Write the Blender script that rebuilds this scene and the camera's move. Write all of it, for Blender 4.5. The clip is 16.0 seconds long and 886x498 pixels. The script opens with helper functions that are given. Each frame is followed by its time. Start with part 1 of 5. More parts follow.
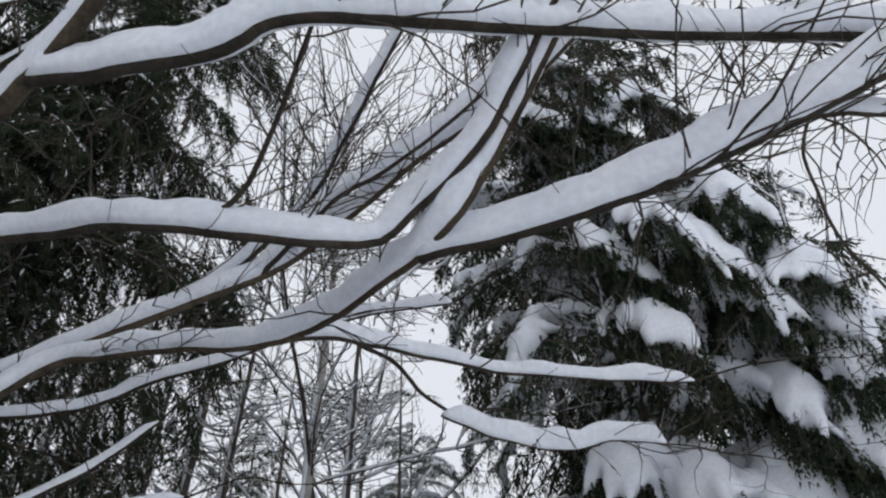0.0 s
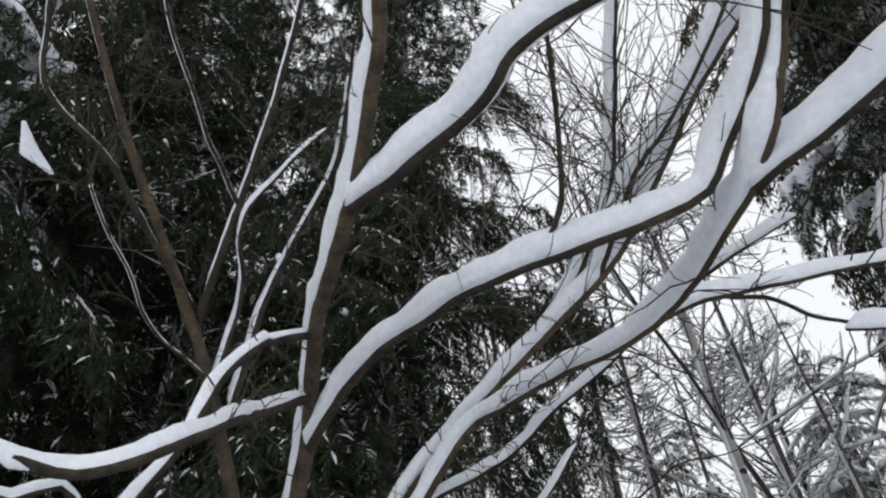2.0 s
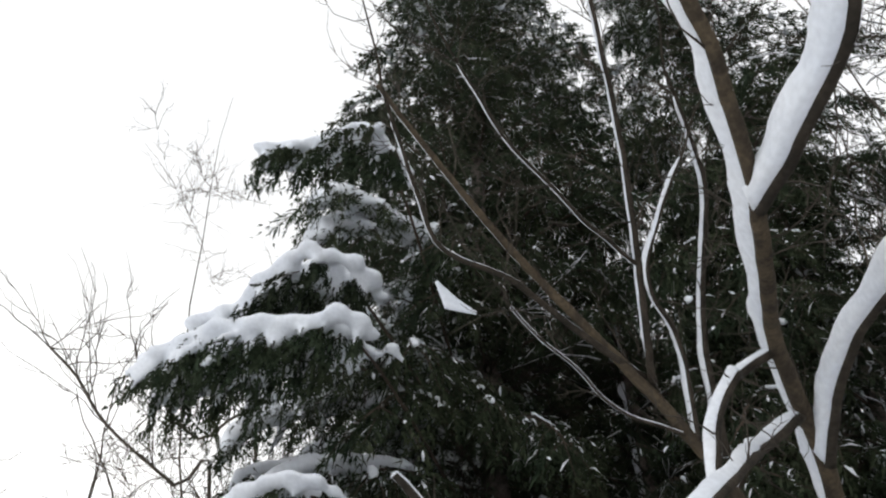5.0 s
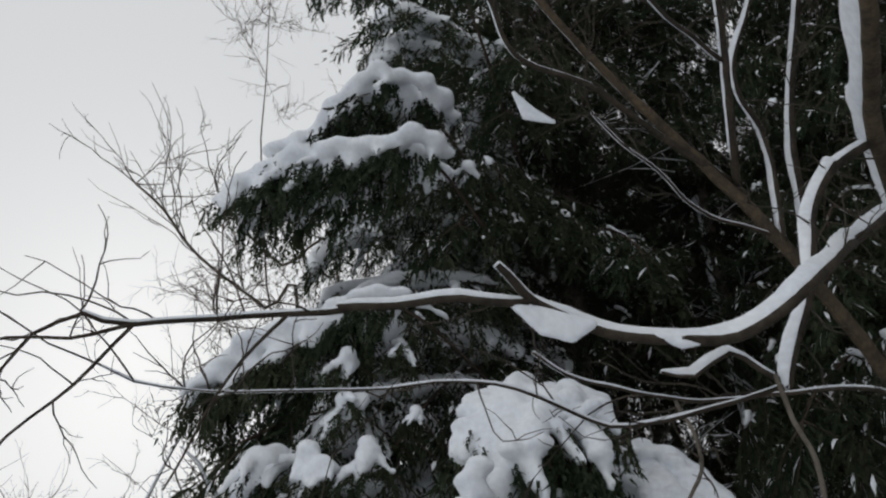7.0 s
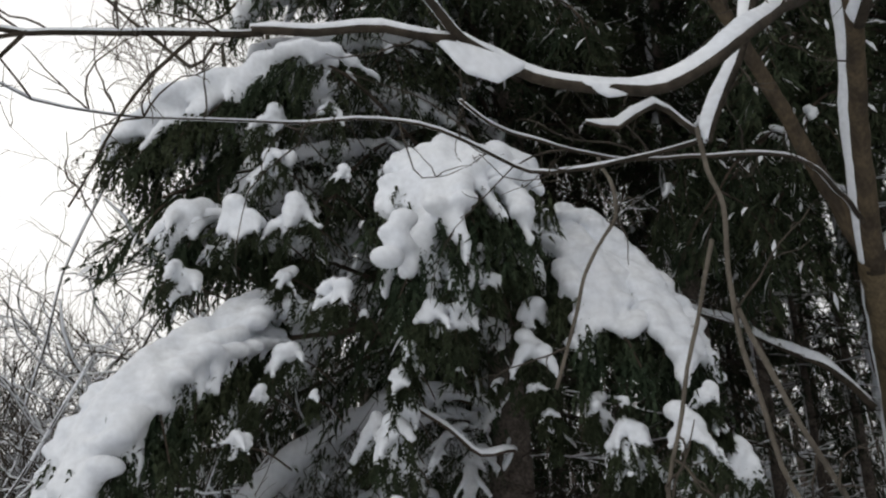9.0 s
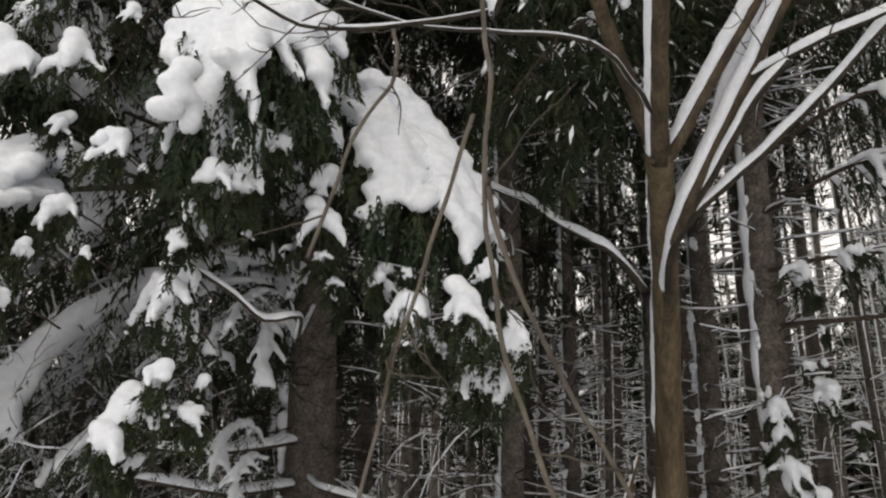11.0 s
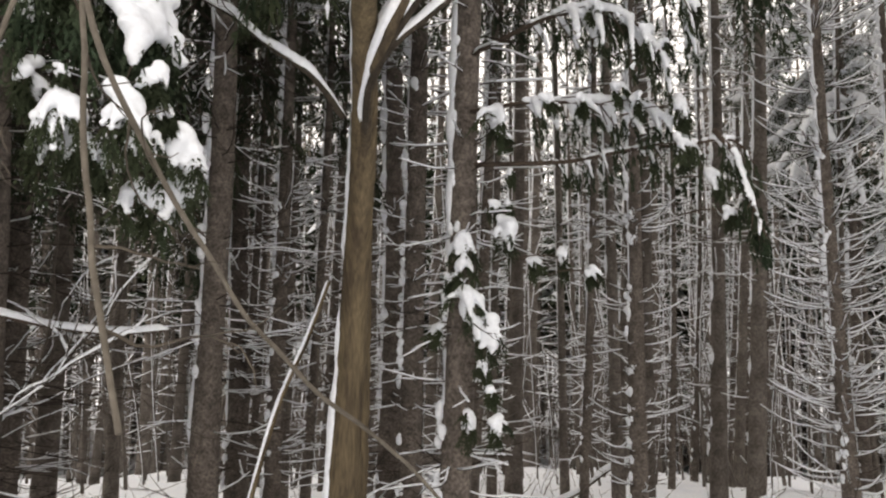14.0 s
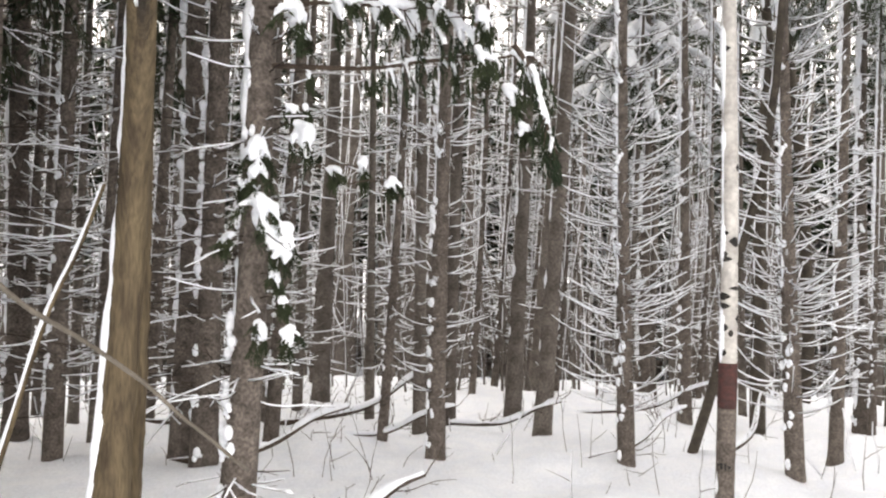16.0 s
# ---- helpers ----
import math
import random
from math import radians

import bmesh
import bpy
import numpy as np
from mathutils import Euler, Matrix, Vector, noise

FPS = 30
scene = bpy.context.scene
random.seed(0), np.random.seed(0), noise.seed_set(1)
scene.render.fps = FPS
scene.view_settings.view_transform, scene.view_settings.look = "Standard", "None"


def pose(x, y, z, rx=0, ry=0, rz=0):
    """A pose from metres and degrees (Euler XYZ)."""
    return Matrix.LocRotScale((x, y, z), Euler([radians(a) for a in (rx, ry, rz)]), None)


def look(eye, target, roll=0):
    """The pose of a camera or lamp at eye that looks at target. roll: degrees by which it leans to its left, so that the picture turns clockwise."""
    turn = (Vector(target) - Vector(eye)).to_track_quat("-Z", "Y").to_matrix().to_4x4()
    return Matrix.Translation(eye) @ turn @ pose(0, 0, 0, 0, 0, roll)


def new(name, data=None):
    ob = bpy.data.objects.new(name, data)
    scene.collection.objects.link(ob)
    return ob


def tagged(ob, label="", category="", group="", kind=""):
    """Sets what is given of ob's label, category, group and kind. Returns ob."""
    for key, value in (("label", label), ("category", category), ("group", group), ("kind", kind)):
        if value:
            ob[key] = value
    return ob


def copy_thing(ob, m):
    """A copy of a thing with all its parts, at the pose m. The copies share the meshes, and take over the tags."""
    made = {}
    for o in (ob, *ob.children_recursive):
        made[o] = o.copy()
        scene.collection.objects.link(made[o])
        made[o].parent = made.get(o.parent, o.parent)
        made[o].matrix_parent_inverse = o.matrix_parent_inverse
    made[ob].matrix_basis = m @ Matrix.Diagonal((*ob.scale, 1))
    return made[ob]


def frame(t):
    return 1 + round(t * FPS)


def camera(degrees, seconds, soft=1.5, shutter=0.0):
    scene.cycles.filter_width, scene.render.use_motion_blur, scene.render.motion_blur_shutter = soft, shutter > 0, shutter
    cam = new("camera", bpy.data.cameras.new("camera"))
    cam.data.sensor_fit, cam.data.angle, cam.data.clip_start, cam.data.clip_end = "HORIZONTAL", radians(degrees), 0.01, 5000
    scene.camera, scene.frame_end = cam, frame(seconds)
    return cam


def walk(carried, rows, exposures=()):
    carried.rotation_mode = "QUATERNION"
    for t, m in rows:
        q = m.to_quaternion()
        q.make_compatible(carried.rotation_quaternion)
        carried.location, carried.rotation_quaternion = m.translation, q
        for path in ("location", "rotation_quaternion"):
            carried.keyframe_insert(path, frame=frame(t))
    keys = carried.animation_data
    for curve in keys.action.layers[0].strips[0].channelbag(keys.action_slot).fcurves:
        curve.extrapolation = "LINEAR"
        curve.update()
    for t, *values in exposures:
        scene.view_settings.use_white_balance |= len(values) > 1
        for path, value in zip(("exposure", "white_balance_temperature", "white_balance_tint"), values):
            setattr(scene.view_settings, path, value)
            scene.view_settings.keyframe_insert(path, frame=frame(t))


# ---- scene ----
import functools
import itertools

cam = camera(57.4, 16.0, soft=2.2)
PATH = [
    (0, -0.043, -0.001, 1.745, 138.29, 1.62, -26.56),
    (0.5, -0.062, -0.003, 1.744, 138.69, 0.89, -19.14),
    (1, -0.083, 0.001, 1.746, 138.75, 1.54, -9.50),
    (1.5, -0.102, -0.004, 1.747, 139.07, 2.21, -0.86),
    (2, -0.121, -0.014, 1.740, 139.28, 3.36, 7.57),
    (2.5, -0.141, -0.021, 1.734, 139.48, 4.44, 17.51),
    (3, -0.153, -0.018, 1.726, 140.80, 4.69, 27.61),
    (3.5, -0.184, -0.031, 1.727, 142.24, 3.32, 34.83),
    (4, -0.215, -0.052, 1.730, 144.85, 1.40, 39.41),
    (4.2, -0.221, -0.054, 1.727, 145.84, 0.69, 40.35),
    (6.3, -0.296, -0.102, 1.666, 138.29, -1.98, 49.67),
    (6.5, -0.308, -0.097, 1.662, 136.18, -2.12, 49.45),
    (7, -0.330, -0.084, 1.655, 132.65, -2.07, 49.08),
    (7.5, -0.342, -0.064, 1.645, 129.03, -1.99, 47.58),
    (8, -0.354, -0.046, 1.635, 124.99, -1.75, 47.07),
    (8.5, -0.366, -0.022, 1.624, 120.87, -1.61, 45.64),
    (9, -0.369, -0.006, 1.606, 117.34, -1.20, 44.22),
    (9.2, -0.368, 0.000, 1.597, 116.12, -1.27, 43.23),
    (11.3, -0.260, 0.178, 1.629, 107.56, -0.22, 29.92),
    (11.5, -0.247, 0.194, 1.625, 107.11, -0.08, 28.25),
    (12, -0.218, 0.227, 1.622, 106.19, 0.02, 24.70),
    (12.5, -0.192, 0.253, 1.617, 104.44, -0.04, 21.71),
    (13, -0.161, 0.280, 1.607, 101.39, -0.40, 18.65),
    (13.5, -0.145, 0.307, 1.596, 99.04, -0.26, 16.14),
    (14, -0.121, 0.325, 1.585, 97.15, -0.24, 13.94),
    (14.5, -0.088, 0.352, 1.585, 95.37, -0.37, 10.59),
    (15, -0.059, 0.370, 1.578, 93.20, -0.57, 7.92),
    (15.5, -0.015, 0.398, 1.583, 91.59, -0.92, 4.80),
    (16, 0.010, 0.431, 1.587, 91.01, -1.03, 1.49),
]
walk(cam, [(t, pose(*p)) for t, *p in PATH], exposures=[
    (0.0, 0.1, 6550, 10), (0.5, 0.0, 6600, 10), (1.0, -0.14, 6650, 10), (1.5, 0.26, 6700, 10), (2.0, 0.37, 6750, 10), (2.5, 0.52, 6850, 10), (3.0, 0.62, 6950, 10), (3.5, 0.66, 7000, 10), (4.2, 0.68, 7000, 10), (6.5, -0.15, 6850, 9), (8.0, -0.25, 6950, 9), (8.5, 0.12, 7000, 10), (9.0, 0.1, 7150, 10),
    (11.5, 1.08, 7800, 12), (12.0, 1.55, 7750, 12), (12.7, 1.5, 7800, 13), (13.5, 1.34, 7850, 13), (14.0, 1.26, 7900, 13), (14.5, 1.73, 7700, 13), (15.0, 1.9, 7600, 13), (16.0, 2.03, 7600, 13)])

# ---- light: a bright overcast winter sky ----
world = bpy.data.worlds.new("overcast_sky")
scene.world = world
world.use_nodes = True
wn, wl = world.node_tree.nodes, world.node_tree.links
sky = wn.new("ShaderNodeTexSky")
sky.sky_type, sky.sun_disc = "NISHITA", False
sky.sun_elevation, sky.sun_rotation = radians(32), radians(285)
sky.air_density, sky.dust_density = 1.0, 4.0
pale = wn.new("ShaderNodeHueSaturation")
pale.inputs["Saturation"].default_value = 0.12
pale.inputs["Value"].default_value = 0.07
veil = wn.new("ShaderNodeMix")
veil.data_type = "RGBA"
veil.inputs[0].default_value = 0.92
veil.inputs[7].default_value = (0.76, 0.80, 0.87, 1)
wl.new(sky.outputs[0], pale.inputs["Color"])
wl.new(pale.outputs[0], veil.inputs[6])
wl.new(veil.outputs[2], wn["Background"].inputs["Color"])
wn["Background"].inputs["Strength"].default_value = 1.0

sun = new("sun", bpy.data.lights.new("sun", "SUN"))
sun.data.energy, sun.data.angle, sun.data.color = 0.5, radians(40), (1.0, 0.96, 0.9)
sun.matrix_world = look((0, 0, 0), (0.75, -0.25, -0.62))


# ---- materials ----
def material(name, base, rough, second, scale, bump=0.3, fine=60.0, spread=0.15, gloss=0.2, streak=1.0):
    """Two scales of colour, a random tone for each object, and a fine relief."""
    m = bpy.data.materials.new(name)
    m.use_nodes = True
    n, l = m.node_tree.nodes, m.node_tree.links
    p = n["Principled BSDF"]
    p.inputs["Roughness"].default_value = rough
    p.inputs["Specular IOR Level"].default_value = gloss
    where = n.new("ShaderNodeTexCoord")
    big, small = n.new("ShaderNodeTexNoise"), n.new("ShaderNodeTexNoise")
    big.inputs["Scale"].default_value, small.inputs["Scale"].default_value = scale, fine
    big.inputs["Detail"].default_value = small.inputs["Detail"].default_value = 4
    drawn = n.new("ShaderNodeMapping")
    drawn.inputs["Scale"].default_value = (1, 1, streak)
    l.new(where.outputs["Object"], drawn.inputs["Vector"])
    for t in (big, small):
        l.new(drawn.outputs[0], t.inputs["Vector"])
    mix = n.new("ShaderNodeMix")
    mix.data_type = "RGBA"
    mix.inputs[6].default_value, mix.inputs[7].default_value = (*base, 1), (*second, 1)
    ramp = n.new("ShaderNodeMapRange")
    ramp.inputs[1].default_value, ramp.inputs[2].default_value = 0.35, 0.65
    l.new(big.outputs[0], ramp.inputs[0])
    l.new(ramp.outputs[0], mix.inputs[0])
    tone = n.new("ShaderNodeHueSaturation")
    info = n.new("ShaderNodeObjectInfo")
    value = n.new("ShaderNodeMapRange")
    value.inputs[3].default_value, value.inputs[4].default_value = 1 - spread, 1 + spread
    l.new(info.outputs["Random"], value.inputs[0])
    grain = n.new("ShaderNodeMath")
    grain.operation = "MULTIPLY"
    grit = n.new("ShaderNodeMapRange")
    grit.inputs[1].default_value, grit.inputs[2].default_value = 0.3, 0.7
    grit.inputs[3].default_value, grit.inputs[4].default_value = 1 - bump * 0.6, 1 + bump * 0.6
    l.new(small.outputs[0], grit.inputs[0])
    l.new(grit.outputs[0], grain.inputs[0])
    l.new(value.outputs[0], grain.inputs[1])
    l.new(grain.outputs[0], tone.inputs["Value"])
    l.new(mix.outputs[2], tone.inputs["Color"])
    l.new(tone.outputs[0], p.inputs["Base Color"])
    b = n.new("ShaderNodeBump")
    b.inputs["Strength"].default_value, b.inputs["Distance"].default_value = bump, 0.01
    l.new(small.outputs[0], b.inputs["Height"])
    l.new(b.outputs[0], p.inputs["Normal"])
    return m


SNOW = material("snow", (0.86, 0.88, 0.91), 0.7, (0.80, 0.83, 0.88), 6.0, bump=0.12, fine=45.0, spread=0.03)
BARK = material("grey_alder_bark", (0.15, 0.115, 0.069), 0.85, (0.062, 0.046, 0.03), 16.0, bump=0.5, fine=90.0, streak=0.16)
# Trunk bark darkened for limbs: the shade of their undersides is in the colour
HALF_SHADED = material("half_shaded_limb_bark", (0.095, 0.072, 0.046), 0.85, (0.045, 0.035, 0.025), 14.0, bump=0.5, fine=80.0, streak=0.2)
SHADED_LIMB = material("shaded_limb_bark", (0.054, 0.043, 0.032), 0.85, (0.03, 0.025, 0.019), 12.0, bump=0.5, fine=60.0)
TWIG = material("dark_twig_bark", (0.05, 0.042, 0.034), 0.85, (0.09, 0.075, 0.06), 12.0, bump=0.3)
GREY_TWIG = material("grey_dry_twig", (0.14, 0.122, 0.10), 0.85, (0.09, 0.078, 0.063), 12.0, bump=0.3)
SPRUCE_BARK = material("spruce_bark", (0.15, 0.126, 0.109), 0.95, (0.083, 0.07, 0.061), 14.0, bump=0.8, fine=55.0)
# Spruce bark for far trunks, paler: distance haze put into the colour
HAZED_BARK = material("hazed_spruce_bark", (0.155, 0.134, 0.118), 0.95, (0.09, 0.077, 0.067), 6.0, bump=0.6, fine=40.0)
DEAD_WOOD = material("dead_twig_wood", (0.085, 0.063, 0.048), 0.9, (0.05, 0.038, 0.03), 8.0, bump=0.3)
# Paler far twigs and stems, with the distance haze mixed into the colour
HAZED_WOOD = material("hazed_far_wood", (0.2, 0.175, 0.155), 0.9, (0.11, 0.093, 0.08), 8.0, bump=0.3)
# Darker dead twigs: the shade within the spruce crowns is part of the colour
SHADED_WOOD = material("shaded_dead_twig_wood", (0.055, 0.04, 0.032), 0.9, (0.03, 0.023, 0.019), 8.0, bump=0.3)
BIRCH = material("birch_bark", (0.48, 0.46, 0.43), 0.7, (0.33, 0.31, 0.29), 7.0, bump=0.3, fine=35.0)
BIRCH_DARK = material("dark_birch_mark", (0.045, 0.04, 0.036), 0.9, (0.02, 0.02, 0.02), 20.0)
RED = material("faded_red_paint", (0.085, 0.036, 0.032), 0.8, (0.055, 0.032, 0.03), 25.0)
NEEDLE = material("spruce_needles", (0.028, 0.043, 0.025), 0.7, (0.046, 0.055, 0.03), 3.0, bump=0.2, spread=0.25, gloss=0.1)


# ---- mesh tools ----
Z = np.array([0.0, 0.0, 1.0])
WIND = np.array([-0.45, -0.1, 1.0])


class Shape:
    """Vertices and faces gathered for one mesh."""

    def __init__(self):
        self.v, self.f, self.n = [], [], 0

    def add(self, verts, *faces):
        v = np.asarray(verts, float).reshape(-1, 3)
        self.v.append(v)
        self.f.extend(np.asarray(f, int) + self.n for f in faces)
        self.n += len(v)

    def mesh(self, name, mat, smooth=True):
        me = bpy.data.meshes.new(name)
        me.materials.append(mat)
        if not self.v:
            return me
        sizes = np.concatenate([np.full(len(f), f.shape[1]) for f in self.f])
        corners = np.concatenate([f.ravel() for f in self.f]).astype(np.int32)
        me.vertices.add(self.n)
        me.vertices.foreach_set("co", np.concatenate(self.v).astype(np.float32).ravel())
        me.loops.add(len(corners))
        me.loops.foreach_set("vertex_index", corners)
        me.polygons.add(len(sizes))
        me.polygons.foreach_set("loop_start", np.concatenate([[0], np.cumsum(sizes)[:-1]]).astype(np.int32))
        me.polygons.foreach_set("use_smooth", np.full(len(sizes), smooth))
        me.update(calc_edges=True)
        me.validate()
        return me


def pieces(me):
    """The vertices of a mesh, and its faces sorted by their number of corners."""
    v = np.empty(len(me.vertices) * 3)
    me.vertices.foreach_get("co", v)
    by = {}
    for f in me.polygons:
        by.setdefault(len(f.vertices), []).append(tuple(f.vertices))
    return v.reshape(-1, 3), [np.array(f) for f in by.values()]


def part(name, shape, mat, parent, label="", kind="", smooth=True):
    ob = new(name, shape.mesh(name, mat, smooth) if isinstance(shape, Shape) else shape)
    ob.parent = parent
    return tagged(ob, label=label, kind=kind)


def thing(name, label, category, at=(0, 0, 0), group=""):
    ob = new(name)
    ob.location = at
    ob.empty_display_size = 0.2
    return tagged(ob, label, category, group)


def spline(points, step):
    """A smooth line through the points, with even steps."""
    p = np.asarray(points, float)
    if len(p) == 2:
        p = np.array([p[0], (p[0] + p[1]) / 2, p[1]])
    q = np.concatenate([[2 * p[0] - p[1]], p, [2 * p[-1] - p[-2]]])
    out = []
    for a, b, c, d in zip(q, q[1:], q[2:], q[3:]):
        k = max(2, int(np.linalg.norm(c - b) / step) + 1)
        for u in np.arange(k) / k:
            out.append(0.5 * (2 * b + (c - a) * u + (2 * a - 5 * b + 4 * c - d) * u * u + (3 * b - a - 3 * c + d) * u ** 3))
    out.append(p[-1])
    return np.array(out)


def tangents(p):
    t = np.empty_like(p)
    t[1:-1], t[0], t[-1] = (p[2:] - p[:-2]) / 2, p[1] - p[0], p[-1] - p[-2]
    return t / (np.sqrt((t * t).sum(1))[:, None] + 1e-9)


def across(a, b):
    """The cross product, row by row."""
    return np.stack([a[:, 1] * b[:, 2] - a[:, 2] * b[:, 1], a[:, 2] * b[:, 0] - a[:, 0] * b[:, 2], a[:, 0] * b[:, 1] - a[:, 1] * b[:, 0]], 1)


@functools.lru_cache(maxsize=None)
def ring_faces(k, n):
    quads = [(i * n + j, i * n + (j + 1) % n, (i + 1) * n + (j + 1) % n, (i + 1) * n + j) for i in range(k - 1) for j in range(n)]
    return np.array(quads), np.array([tuple(range(n - 1, -1, -1)), tuple((k - 1) * n + j for j in range(n))])


def rings(shape, centres, us, ss, ru_top, ru_low, rs, n):
    """A closed tube with its own top, bottom and side radius at each ring."""
    a = np.arange(n) * 2 * np.pi / n
    c, s = np.cos(a), np.sin(a)
    up = np.where(c[None] > 0, ru_top[:, None], ru_low[:, None]) * c[None]
    verts = centres[:, None] + us[:, None] * up[..., None] + ss[:, None] * (rs[:, None] * s[None])[..., None]
    shape.add(verts, *ring_faces(len(centres), n))


def sides(p, lean=WIND):
    t = tangents(p)
    g = lean - (t @ lean)[:, None] * t
    size = np.linalg.norm(g, axis=1)
    u = g / (size[:, None] + 1e-6)
    return t, u, across(t, u), size / np.linalg.norm(lean)


def tube(shape, p, r, n=6, rough=0.0, rng=None):
    t, u, s, _ = sides(p, np.array([0.31, 0.2, 1.0]))
    r = np.asarray(r, float) * np.ones(len(p))
    if rough and rng is not None:
        r = r * (1 + rng.uniform(-rough, rough, len(p)))
    rings(shape, p, u, s, r, r, r, n)


def snow_on(shape, p, r, height, rng, n=8, width=1.15, gaps=0.0, lump=0.35, rest=0.06, grow=1.0):
    """Snow lying along a limb: lumpy, thickest where the limb is level, thinning to both ends."""
    t, u, s, level = sides(p)
    k = len(p)
    if k < 3:
        return
    run = np.concatenate([[0], np.cumsum(np.linalg.norm(np.diff(p, axis=0), axis=1))])
    seed = rng.uniform(0, 50)
    wave = np.array([noise.noise((seed, d * 5.0, 0.0)) + 0.4 * noise.noise((seed, d * 11.0, 3.0)) + 0.16 * noise.noise((seed, d * 27.0, 5.0)) for d in run])
    h = height * (1 + lump * wave) * np.clip(0.25 + level, 0.3, 1.0)
    if gaps:
        cut = np.array([noise.noise((seed + 9, d * 3.0, 7.0)) for d in run])
        h = h * np.clip((cut + 0.55 - gaps) * 5, 0.04, 1.0)
    h = h * taper(k, grow, 1.0, 0.7)
    end = np.minimum(run, run[-1] - run) / max(rest, 1e-3)
    h = h * np.sqrt(np.clip(end, 0.02, 1.0))
    r = np.asarray(r, float) * np.ones(k)
    w = np.minimum(r * width + np.where(r > 0.009, 0.24, 0.1) * h, 0.2 * r + 0.62 * h + 0.004)
    if height < 0.04:
        w, r = np.minimum(w, r * 0.8 + 0.001), r * (1.25 if width > 1 else 1.0)
    elif width < 1:
        w = np.minimum(w, r * 0.95)
    rings(shape, p + u * (r * 0.45 + h * 0.2)[:, None], u, s, h * 0.8 + r * 0.4, h * 0.2 + r * 0.5, w + 0.002, n)


_cloud = {}


def blob(shape, centre, size, turn=None):
    """A small rounded lump."""
    if not _cloud:
        bm = bmesh.new()
        bmesh.ops.create_icosphere(bm, subdivisions=2, radius=1.0)
        _cloud["v"] = np.array([v.co[:] for v in bm.verts])
        _cloud["f"] = np.array([tuple(v.index for v in f.verts) for f in bm.faces])
        bm.free()
    v = _cloud["v"] * np.asarray(size, float)
    if turn is not None:
        v = v @ np.asarray(turn).T
    shape.add(v + np.asarray(centre), _cloud["f"])


def melted(shape, name, mat, voxel, keep=1.0, soft=3):
    """Lumps run together into one soft mass of snow."""
    bench = bpy.data.scenes.new("bench")
    ob = bpy.data.objects.new(name, shape.mesh(name, mat))
    bench.collection.objects.link(ob)
    m = ob.modifiers.new("melt", "REMESH")
    m.mode, m.voxel_size, m.use_smooth_shade = "VOXEL", voxel, True
    s = ob.modifiers.new("soften", "SMOOTH")
    s.iterations, s.factor = soft, 0.5
    if keep < 1:
        d = ob.modifiers.new("thin", "DECIMATE")
        d.ratio = keep
    bench.view_layers[0].update()
    me = bpy.data.meshes.new_from_object(ob.evaluated_get(bench.view_layers[0].depsgraph))
    me.name = name
    bpy.data.objects.remove(ob)
    bpy.data.scenes.remove(bench)
    if len(me.polygons):
        me.polygons.foreach_set("use_smooth", [True] * len(me.polygons))
    return me


def crooked(start, way, length, steps, wobble, rng, droop=0.0):
    p, d = [np.asarray(start, float)], np.asarray(way, float) / np.linalg.norm(way)
    for _ in range(steps):
        d = d + rng.normal(0, wobble, 3) + np.array([0, 0, -droop])
        d /= math.sqrt(d @ d)
        p.append(p[-1] + d * length / steps)
    return np.array(p)


# ---- ground ----
def height(x, y):
    far = np.clip((np.hypot(x, y) - 8) / 24, 0, 1)
    return -2.4 * far * far * (3 - 2 * far)


def ground():
    axis = np.concatenate([[-900, -300, -120], np.linspace(-60, -12, 40), np.linspace(-11.7, 11.7, 120), np.linspace(12, 60, 40), [120, 300, 900]])
    s, k = Shape(), len(axis)
    verts = []
    for y, x in itertools.product(axis, axis):
        z = float(height(x, y))
        if abs(x) < 61 and abs(y) < 61:
            z += 0.14 * noise.noise((x * 0.5, y * 0.5, 0)) + 0.1 * noise.noise((x * 1.5, y * 1.5, 4)) + 0.07 * noise.noise((x * 3.6, y * 3.6, 8)) + 0.1 * max(0.0, noise.noise((x * 2.1, y * 2.1, 15)) - 0.15)
        verts.append((x, y, z - 0.03))
    s.add(verts, [(j * k + i, j * k + i + 1, (j + 1) * k + i + 1, (j + 1) * k + i) for j in range(k - 1) for i in range(k - 1)])
    tagged(new("ground", s.mesh("ground", SNOW)), "deep uneven untrodden snow on the forest floor", "ground", kind="structure")


ground()


# ---- trees: helpers ----
def taper(k, a, b, power=1.0):
    return a + (b - a) * np.linspace(0, 1, k) ** power


def add_twigs(shape, snow, p, count, length, rng, r=0.004, lift=0.5, start=0.25, fork=2, snowy=0.0):
    """Fine twigs that grow from a limb and fork again."""
    t = tangents(p)
    for _ in range(count):
        i = int(rng.integers(int(start * (len(p) - 1)), len(p)))
        way = t[i] * rng.uniform(0.3, 1.0) + rng.normal(0, 0.55, 3) + Z * lift
        size = length * rng.uniform(0.35, 1.0)
        q = crooked(p[i], way, size, 8, 0.2, rng)
        tube(shape, q, taper(9, r, r * 0.35), 3)
        if snowy and rng.random() < snowy:
            snow_on(snow, q, r, r * 2.4, rng, 5)
        for _ in range(fork):
            j = int(rng.integers(1, 8))
            w = tangents(q)[j] + rng.normal(0, 0.5, 3) + Z * 0.15
            tube(shape, crooked(q[j], w, size * rng.uniform(0.2, 0.5), 4, 0.24, rng), taper(5, r * 0.6, r * 0.25), 3)


# ---- the forked tree that arches over the camera ----
NEAR = thing("deciduous_tree", "bare forked tree with thick snow along its arching limbs", "tree", (-1.47, 3.93, 0))
rng_near = np.random.default_rng(7)


